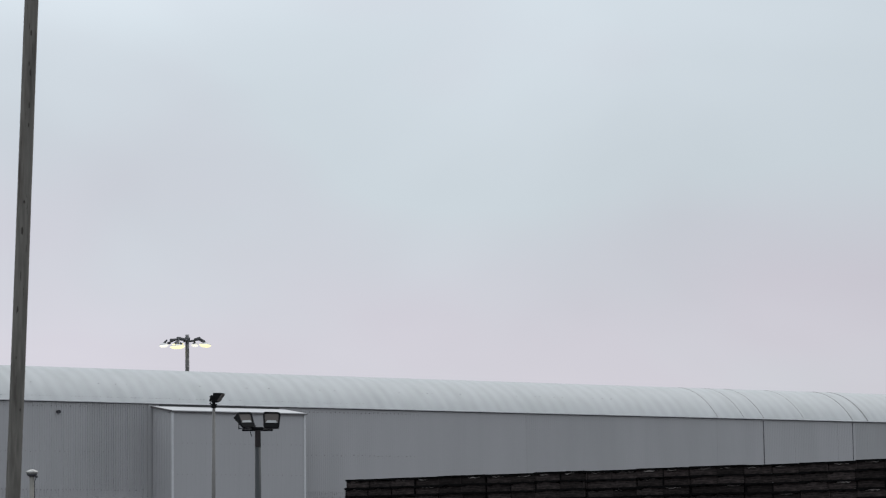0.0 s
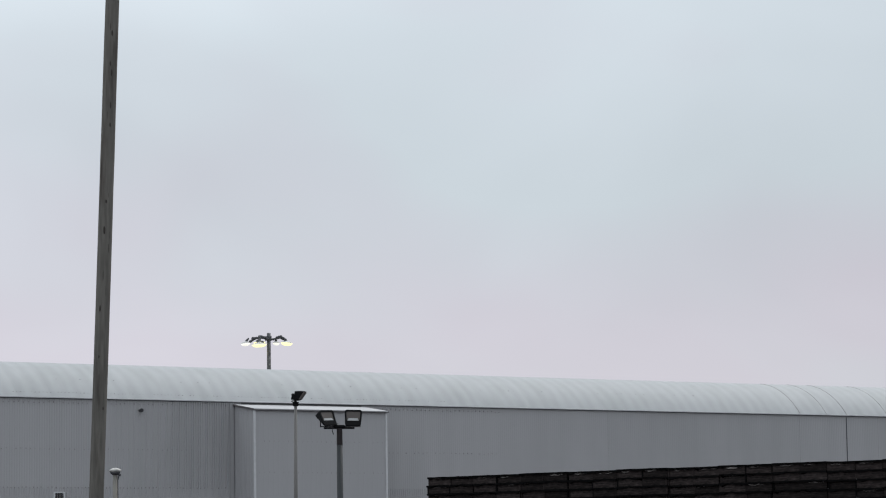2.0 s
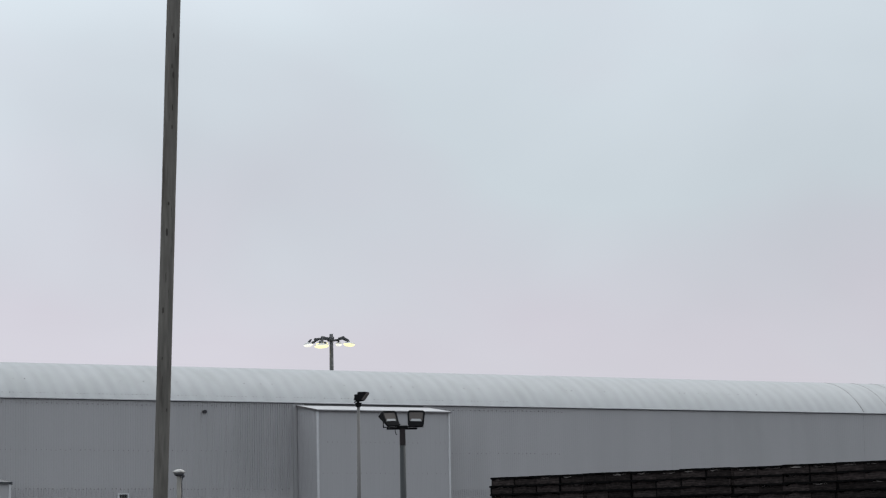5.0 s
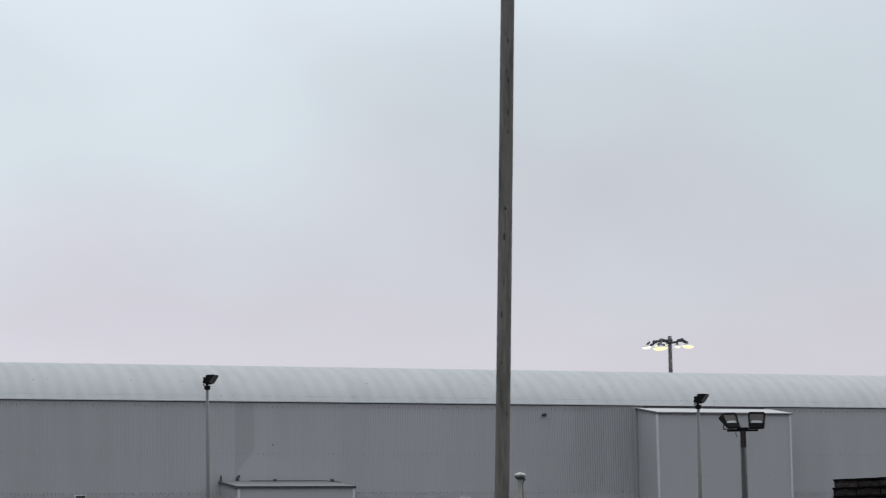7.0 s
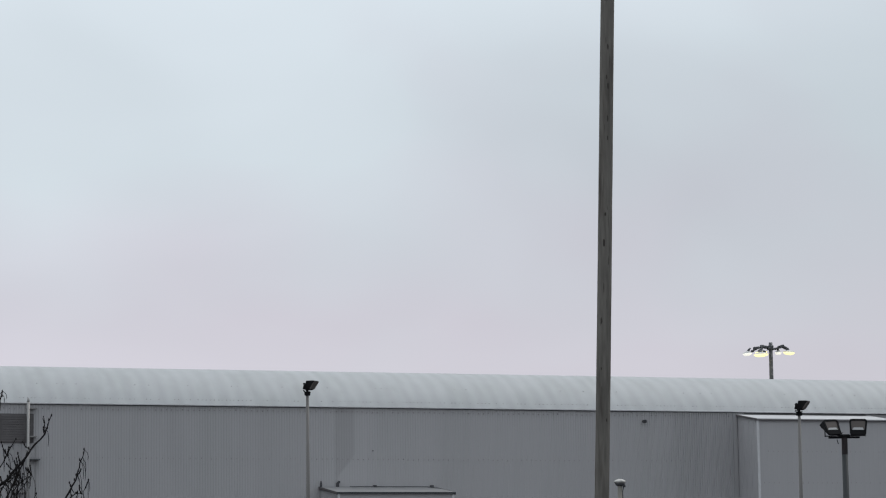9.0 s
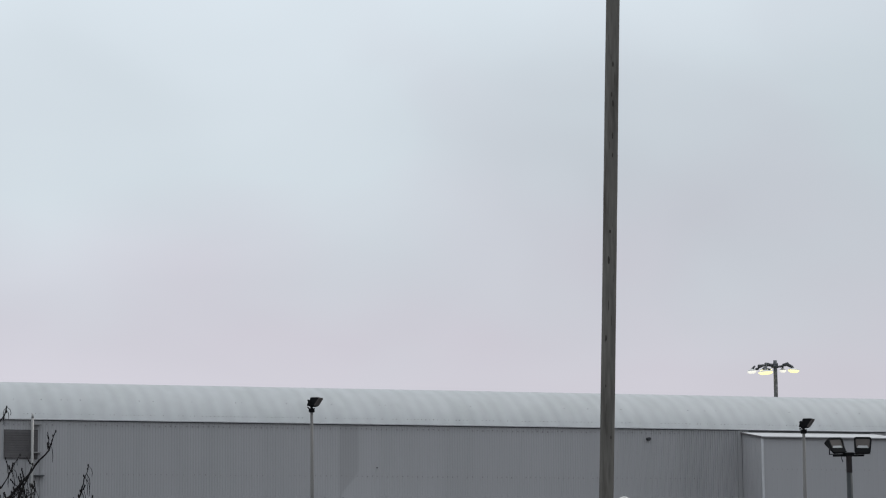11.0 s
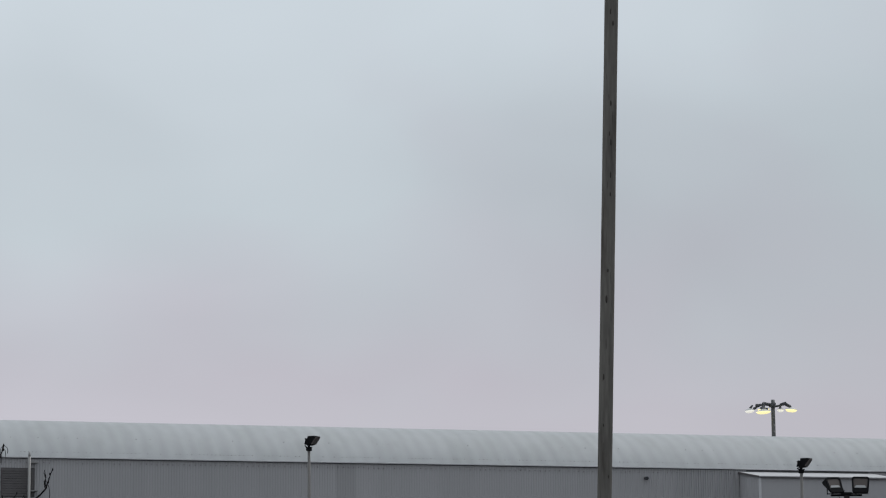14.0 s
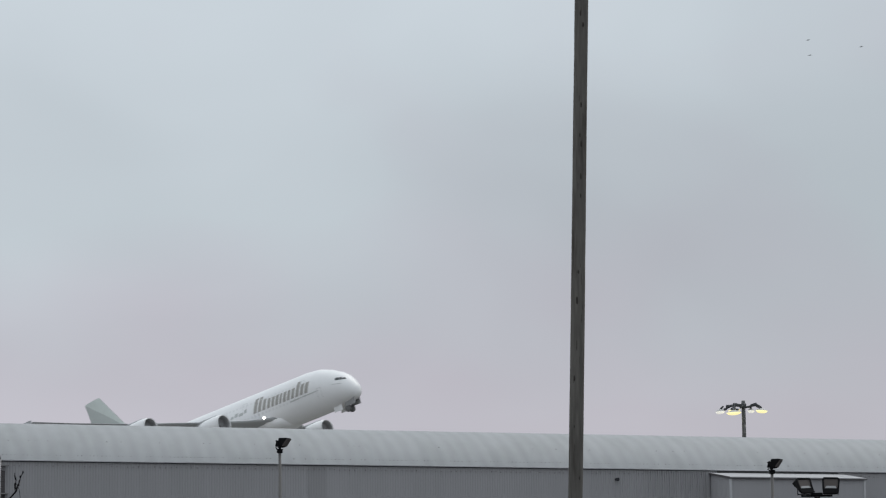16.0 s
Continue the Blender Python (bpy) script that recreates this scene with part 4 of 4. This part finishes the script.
# ================= airliner =================
# local x forward from the nose, y to its left, z up
plane = thing("airliner", (-29.57, 512.7, 52.78), "white four-engined double-deck airliner climbing with nose gear down", "airplane")
SECT = [(1.05, -1.95, 0.06, 0.06), (1.2, -1.92, 0.8, 0.8), (1.55, -1.8, 1.4, 1.45), (2.15, -1.5, 1.9, 2.05), (3.05, -1.1, 2.4, 2.66),
        (4.4, -0.7, 2.8, 3.2), (6.5, -0.3, 3.15, 3.8), (9.0, 0.05, 3.42, 4.3), (12.5, 0.2, 3.57, 4.5), (20, 0.2, 3.57, 4.5), (30, 0.2, 3.57, 4.5),
        (44, 0.2, 3.57, 4.5), (51, 0.45, 3.4, 4.1), (58, 1.0, 2.75, 3.15), (65, 1.9, 1.75, 2.05), (70, 2.6, 0.85, 1.1), (72.6, 2.95, 0.3, 0.4)]


def sect(x):
    """Centre height, half width and half height of the hull x metres behind the nose."""
    for s0, s1 in zip(SECT, SECT[1:]):
        if x <= s1[0]:
            f = (x - s0[0]) / (s1[0] - s0[0])
            return [a + (b - a) * f for a, b in zip(s0[1:], s1[1:])]
    return SECT[-1][1:]


def skin(x, z, side=-1, off=0.02):
    """A point on the hull's side at x behind the nose and height z."""
    zc, w, h = sect(x)
    s = max(-0.999, min(0.999, (z - zc) / h))
    return Vector((-x, side * (w * math.sqrt(1 - s * s) + off), z))


def decal(name, quads, mat, parent, label="", side=-1, off=0.03):
    """Painted shapes that lie on the hull: quads of (x, z) corners."""
    b2 = B()
    for q4 in quads:
        n = 4
        grid = []
        for i in range(n + 1):
            u = i / n
            grid.append([])
            for j in range(n + 1):
                v = j / n
                x = (q4[0][0] * (1 - u) + q4[1][0] * u) * (1 - v) + (q4[3][0] * (1 - u) + q4[2][0] * u) * v
                z = (q4[0][1] * (1 - u) + q4[1][1] * u) * (1 - v) + (q4[3][1] * (1 - u) + q4[2][1] * u) * v
                grid[i].append(b2.verts.new(skin(x, z, side, off)))
        for i in range(n):
            for j in range(n):
                b2.faces.new((grid[i][j], grid[i + 1][j], grid[i + 1][j + 1], grid[i][j + 1]))
    return part(name, b2, mat, parent, label, smooth=True)


bm = B()
rings = []
xs = [1.05, 1.1, 1.2, 1.35, 1.55, 1.85, 2.15, 2.5, 3.05, 3.6, 4.4, 5.4, 6.5, 7.7, 9, 10.7, 12.5, 16, 20, 30, 40, 44, 47, 51, 54, 58, 61, 65, 68, 70, 72.6]
for x in xs:
    zc, w, h = sect(x)
    if x == 1.1:
        zc, w, h = -1.94, 0.5, 0.5
    rings.append([bm.verts.new((-x, w * math.cos(a), zc + h * math.sin(a))) for a in [2 * math.pi * k / 40 for k in range(40)]])
for r0, r1 in zip(rings, rings[1:]):
    for k in range(40):
        bm.faces.new((r0[k], r1[k], r1[(k + 1) % 40], r0[(k + 1) % 40]))
bm.faces.new(rings[0])
bm.faces.new(rings[-1][::-1])
bmesh.ops.recalc_face_normals(bm, faces=bm.faces)
hull = part("fuselage", bm, PLANE_WHITE, plane, smooth=True)

# belly fairing
bm = B()
rings = []
for x, w, h, zc in ((17, 0.6, 0.5, -3.6), (19, 2.9, 1.5, -3.0), (22, 4.1, 2.1, -2.7), (28, 4.5, 2.4, -2.7), (38, 4.5, 2.4, -2.7), (44, 3.6, 1.9, -2.7), (49, 1.2, 0.8, -3.2)):
    rings.append([bm.verts.new((-x, w * math.cos(a), zc + h * math.sin(a))) for a in [2 * math.pi * k / 24 for k in range(24)]])
for r0, r1 in zip(rings, rings[1:]):
    for k in range(24):
        bm.faces.new((r0[k], r1[k], r1[(k + 1) % 24], r0[(k + 1) % 24]))
bm.faces.new(rings[0])
bm.faces.new(rings[-1][::-1])
bmesh.ops.recalc_face_normals(bm, faces=bm.faces)
part("belly_fairing", bm, PLANE_WHITE, plane, smooth=True)


def loft_wing(name, secs, mat, label="", parent=plane):
    """A lifting surface. secs: (y, leading x, chord, z, thickness)."""
    foil = [(0.0, 0.0), (0.03, 0.35), (0.12, 0.75), (0.32, 1.0), (0.6, 0.72), (0.85, 0.28), (1.0, 0.02),
            (0.85, -0.12), (0.6, -0.42), (0.32, -0.62), (0.12, -0.5), (0.03, -0.28)]
    b2 = B()
    rs = [[b2.verts.new((x - c * u, y, z + t * v * 0.5 - 0.035 * c * u)) for u, v in foil] for y, x, c, z, t in secs]
    for r0, r1 in zip(rs, rs[1:]):
        for k in range(len(foil)):
            b2.faces.new((r0[k], r0[(k + 1) % len(foil)], r1[(k + 1) % len(foil)], r1[k]))
    b2.faces.new(rs[0])
    b2.faces.new(rs[-1][::-1])
    bmesh.ops.recalc_face_normals(b2, faces=b2.faces)
    return part(name, b2, mat, parent, label, smooth=True)


for side in (-1, 1):
    wing = loft_wing("wing", [(side * 2.5, -19.5, 19.5, -2.3, 2.4), (side * 8, -23.6, 15.5, -1.9, 1.7), (side * 15, -28.8, 11.5, -0.9, 1.1),
                              (side * 25.7, -37.2, 8.2, 1.0, 0.7), (side * 34, -43.8, 5.8, 2.85, 0.45), (side * 39.4, -48.4, 3.2, 4.3, 0.25)],
                     PLANE_GREY, "grey swept wing")
    bm = B()
    box(bm, -51.6, -49.0, side * 39.4 - 0.05, side * 39.4 + 0.05, 3.8, 4.8)
    part("wingtip_fence", bm, PLANE_GREY, wing)
    for k, (y, xt, zt) in enumerate(((6, -39.0, -2.6), (10.5, -39.8, -1.9), (19, -42.5, -0.5), (23, -44.0, 0.2), (29.5, -47.2, 1.3))):
        bm = B()
        tube(bm, [(xt + 3.6, side * y, zt + 0.1), (xt + 1, side * y, zt - 0.35), (xt - 1.5, side * y, zt - 0.55), (xt - 2.8, side * y, zt - 0.4)],
             [0.1, 0.42, 0.38, 0.08], 10)
        part("flap_fairing", bm, PLANE_GREY, wing, smooth=True)
    for y0, y1, xa, xb, za, zb in ((4.5, 13.5, -38.2, -40.0, -2.8, -1.7), (14, 24, -40.2, -44.0, -1.6, 0.2)):
        bm = B()
        vs = []
        for y, x, z in ((y0, xa, za), (y1, xb, zb)):
            for dx, dz in ((0, 0.12), (-2.4, -0.75), (-2.4, -0.85), (0, -0.15)):
                vs.append(bm.verts.new((x + dx, side * y, z + dz)))
        for k in range(4):
            bm.faces.new((vs[k], vs[(k + 1) % 4], vs[4 + (k + 1) % 4], vs[4 + k]))
        bm.faces.new(vs[:4])
        bm.faces.new(vs[4:][::-1])
        bmesh.ops.recalc_face_normals(bm, faces=bm.faces)
        part("flap", bm, PLANE_GREY, wing, "lowered flap")
    loft_wing("tailplane", [(side * 1.0, -60.5, 10.0, 2.3, 1.0), (side * 8, -65.8, 6.8, 3.1, 0.6), (side * 15, -71.0, 3.6, 3.9, 0.25)], PLANE_GREY,
              "grey tailplane")
    for y, x, z in ((14.9, -22.9, -2.85), (25.7, -31.6, -1.2)):
        prof = [(-0.9, 1.28), (-0.25, 1.45), (0.0, 1.62), (0.12, 1.74), (-0.5, 1.9), (-2.0, 1.98), (-4.2, 1.85), (-5.8, 1.5), (-5.8, 1.35)]
        bm = B()
        rs = []
        for dx, r in prof[2:]:
            rs.append([bm.verts.new((x + dx - 0.12, side * y + r * math.cos(a), z + r * math.sin(a))) for a in [2 * math.pi * k / 28 for k in range(28)]])
        for r0, r1 in zip(rs, rs[1:]):
            for k in range(28):
                bm.faces.new((r0[k], r0[(k + 1) % 28], r1[(k + 1) % 28], r1[k]))
        bmesh.ops.recalc_face_normals(bm, faces=bm.faces)
        eng = part("engine", bm, PLANE_WHITE, plane, "white engine nacelle", smooth=True)
        bm = B()
        rs = []
        for dx, r in ((0.0, 1.62), (-0.3, 1.5), (-1.2, 1.45)):
            rs.append([bm.verts.new((x + dx - 0.12, side * y + r * math.cos(a), z + r * math.sin(a))) for a in [2 * math.pi * k / 28 for k in range(28)]])
        for r0, r1 in zip(rs, rs[1:]):
            for k in range(28):
                bm.faces.new((r0[k], r1[k], r1[(k + 1) % 28], r0[(k + 1) % 28]))
        bm.faces.new(rs[-1])
        part("inlet", bm, PLANE_LIP, eng, "dark engine inlet")
        bm = B()
        tube(bm, [(x - 0.5, side * y, z), (x - 0.9, side * y, z), (x - 1.3, side * y, z)], [0.06, 0.3, 0.45], 14)
        part("spinner", bm, PLANE_LIP, eng)
        bm = B()
        tube(bm, [(x - 5.3, side * y, z), (x - 6.6, side * y, z), (x - 8.0, side * y, z)], [1.25, 0.85, 0.25], 18)
        part("exhaust_cone", bm, PLANE_LIP, eng, smooth=True)
        bm = B()
        box(bm, x - 8.5, x - 1.6, side * y - 0.22, side * y + 0.22, z + 1.3, z + 2.15, bevel=0.1)
        part("pylon", bm, PLANE_GREY, eng)

# fin in two painted parts
lead = [(-55.3, 3.9), (-58.9, 5.4), (-62.0, 8.2), (-65.4, 12.2), (-67.5, 14.8), (-69.1, 16.8)]
trail = [(-70.2, 3.4), (-70.7, 5.2), (-71.6, 8.4), (-72.4, 12.4), (-73.0, 14.9), (-73.4, 16.4)]


def fin_part(name, frac0, frac1, mat, label):
    b2 = B()
    for sgn in (-1, 1):
        rows = []
        for (xl, zl), (xt, zt), f0, f1 in zip(lead, trail, frac0, frac1):
            row = []
            for k in range(7):
                f = f0 + (f1 - f0) * k / 6
                th = 0.55 * (1 - 0.6 * (zl - 3.9) / 14) * math.sin(math.pi * min(1, f * 0.9 + 0.02)) ** 0.6
                row.append(b2.verts.new((xl + (xt - xl) * f, sgn * (th + 0.01), zl + (zt - zl) * f)))
            rows.append(row)
        for r0, r1 in zip(rows, rows[1:]):
            for k in range(6):
                b2.faces.new((r0[k], r0[k + 1], r1[k + 1], r1[k]))
    bmesh.ops.recalc_face_normals(b2, faces=b2.faces)
    return part(name, b2, mat, plane, label, smooth=True)


fin = fin_part("fin_front", [0] * 6, [0.004, 0.004, 0.004, 0.27, 0.66, 0.98], PLANE_GREEN, "pale green fin with a curved painted band, haze in its colour")
rear = fin_part("fin_rear", [0.004, 0.004, 0.004, 0.27, 0.66, 0.98], [1] * 6, PLANE_GREEN_DARK, "grey-green painted rear of the fin")

# cockpit windows, doors and cabin windows
for side in (-1, 1):
    for x0, x1, za, zb in ((2.5, 2.95, 0.42, 0.82), (3.0, 3.5, 0.46, 1.06), (3.55, 4.3, 0.56, 1.12)):
        decal("cockpit_window", [((x0, za), (x1, za + 0.06), (x1 + 0.15, zb), (x0 + 0.25, zb))], COCKPIT, hull,
              "dark cockpit window", side)
    qs = []
    for x in np.arange(8.5, 56, 0.95):
        qs.append(((x, -0.62), (x + 0.3, -0.62), (x + 0.3, -0.22), (x, -0.22)))
        if x > 12:
            qs.append(((x, 2.15), (x + 0.28, 2.15), (x + 0.28, 2.5), (x, 2.5)))
    ob = decal("cabin_windows", qs, PLANE_PANE, hull, "rows of small grey cabin windows", side)
    ob["kind"] = "stuff"
    for x, z in ((7.6, -1.7), (11.4, 0.9), (27, 0.9), (24, -1.7)):
        t = 0.06
        decal("door", [((x, z), (x + t, z), (x + t, z + 1.9), (x, z + 1.9)), ((x + 1, z), (x + 1 + t, z), (x + 1 + t, z + 1.9), (x + 1, z + 1.9)),
                       ((x, z + 1.9), (x + 1 + t, z + 1.9), (x + 1 + t, z + 1.96), (x, z + 1.96))], PLANE_TEXT, hull, "door outline", side)
    decal("nose_marking", [((3.2, -0.35), (5.0, -0.05), (5.0, 0.05), (3.2, -0.25))], PLANE_TEXT, hull, "", side)
    # large gold mark, paled for haze: a row of slanted plain bars
    xa = 10.8
    for wd, ht, gap in ((0.8, 2.1, 0.4), (0.75, 2.1, 0.4), (0.8, 2.8, 0.4), (0.75, 1.9, 0.4), (0.7, 1.9, 0.35), (0.75, 1.9, 0.4), (0.55, 1.9, 0.35),
                        (0.75, 1.9, 0.35), (0.75, 1.9, 0.35), (0.75, 1.9, 0.45), (0.8, 2.1, 0.4), (0.8, 2.8, 0.35), (0.9, 2.8, 0.0)):
        z0, sl = 0.1, -0.28
        decal("gold_mark", [((xa, z0), (xa + wd, z0), (xa + wd + sl * ht, z0 + ht), (xa + sl * ht, z0 + ht))], PLANE_GOLD, hull,
              "gold painted bar paled for haze", side, 0.04)
        xa += wd + gap
    decal("small_mark", [((8.2, -0.32), (15.5, -0.5), (15.5, -0.28), (8.2, -0.14))], PLANE_TEXT, hull, "thin grey painted line", side, 0.04)
    xa = 27.0
    for wd, z0, z1 in ((0.7, 0.9, 1.6), (1.1, 0.7, 1.25), (0.9, 0.8, 1.5), (0.8, 0.7, 1.2)):
        decal("pale_mark", [((xa, z0), (xa + wd, z0), (xa + wd - 0.2, z1), (xa - 0.2, z1))], PLANE_TEXT, hull, "pale grey painted mark", side, 0.04)
        xa += wd + 0.3

# nose gear
bm = B()
tube(bm, [(-4.1, 0, -3.4), (-4.1, 0, -4.85)], [0.24, 0.2], 12)
tube(bm, [(-4.1, 0, -4.7), (-5.8, 0, -3.4)], [0.1, 0.1], 8)
tube(bm, [(-4.1, -0.55, -4.9), (-4.1, 0.55, -4.9)], 0.14, 10)
gear = part("nose_gear", bm, PLANE_GREY, plane, "lowered nose gear leg")
for y in (-0.6, 0.6):
    bm = B()
    tube(bm, [(-4.1, y - 0.26, -4.95), (-4.1, y - 0.18, -4.95), (-4.1, y + 0.18, -4.95), (-4.1, y + 0.26, -4.95)], [0.5, 0.66, 0.66, 0.5], 22)
    part("wheel", bm, TYRE, gear, "dark nose wheel", smooth=True)
for y in (-1.0, 1.0):
    bm = B()
    box(bm, -7.2, -5.1, y - 0.05, y + 0.05, -4.9, -3.3, bevel=0.03)
    part("gear_door", bm, PLANE_WHITE, gear, "white gear door")
for y in (-0.8, 0.8):
    bm = B()
    box(bm, -4.4, -1.9, y - 0.06, y + 0.06, -4.5, -3.0, bevel=0.05)
    part("gear_door", bm, PLANE_LIP, gear, "dark gear door")
bm = B()
bmesh.ops.create_icosphere(bm, subdivisions=2, radius=0.25, matrix=Matrix.Translation((-20.6, -6.0, -2.1)))
part("landing_light", bm, LANDING, plane, "bright landing light at the wing root")


# ================= birds =================
def bird(at):
    b = thing("bird", at, "small dark bird in flight", "bird", "small flock of birds")
    b2 = B()
    bmesh.ops.create_icosphere(b2, subdivisions=2, radius=1.0, matrix=Matrix.Diagonal((0.075, 0.026, 0.024, 1)))
    part("body", b2, FEATHER, b, smooth=True)
    for sd in (-1, 1):
        b2 = B()
        vs = [b2.verts.new(v) for v in ((0.03, 0.014 * sd, 0.008), (-0.03, 0.014 * sd, 0.008), (-0.03, 0.11 * sd, 0.02), (0.0, 0.12 * sd, 0.025))]
        b2.faces.new(vs)
        bmesh.ops.solidify(b2, geom=list(b2.faces), thickness=0.008)
        part("wing", b2, FEATHER, b)
    b2 = B()
    box(b2, -0.11, -0.06, -0.014, 0.014, -0.003, 0.003)
    part("tail", b2, FEATHER, b)
    return b


BIRD_WAY = Vector((-12.1, 0.1, -2.4))
BIRD_AT = [Vector((16.6, 149.1, 35.03)), Vector((16.67, 149.1, 34.16)), Vector((19.5, 148.7, 34.51))]
birds = [bird(p) for p in BIRD_AT]

# ================= sheets of the wall and roof =================
for k in range(X0, X1):
    if 13 <= k < 23:
        if k == 13:
            put_mesh("wall_sheet", DEEP, warehouse, k)
            put_mesh("wall_sheet", LOWER, warehouse, k, -0.01)
        continue
    me = DEEP if 10 <= k < 13 else RISING[k - 4] if 4 <= k < 10 else SOOTY if k in (-14, -13) else STAINED if k >= 74 else FAINT if k < 4 else SHALLOW
    put_mesh("wall_sheet", me, warehouse, k)
    if -45 < k < 45:
        put_mesh("wall_sheet", LOWER, warehouse, k, -0.01)
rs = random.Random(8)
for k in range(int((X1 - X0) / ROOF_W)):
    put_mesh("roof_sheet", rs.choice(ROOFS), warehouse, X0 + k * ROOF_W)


# ================= motion of things =================
def motions():
    end = Vector((-29.57, 512.7, 52.78))
    head, nose_up, bank = -37.6, 13.0, 1.6
    ahead = Vector((math.cos(radians(head)), math.sin(radians(head)), 0))
    rows = []
    for t, back, height, up in ((0.0, 880, 6.1, 0.0), (4.0, 720, 6.1, 0.0), (7.0, 565, 6.1, 0.0), (9.0, 452, 6.6, 3.0), (11.0, 337, 13.5, 8.0), (13.0, 212, 28.5, 12.0),
                                (14.0, 144, 37.8, 12.8), (15.0, 75.9, 45.8, nose_up), (15.2, 61.0, 47.25, nose_up), (15.5, 37.7, 49.35, nose_up),
                                (15.8, 14.9, 51.35, nose_up), (16.0, 0.0, 52.65, nose_up)):
        p = end - ahead * back
        rows.append((t, pose(p.x, p.y, height, bank if t > 9 else 0, -up, head)))
    walk(plane, rows)
    for b, p in zip(birds, BIRD_AT):
        rows = []
        for t in (0.0, 8.0, 16.0):
            q = p - BIRD_WAY * (16.0 - t)
            rows.append((t, pose(q.x, q.y, q.z, 0, 8, 180)))
        walk(b, rows)


motions()
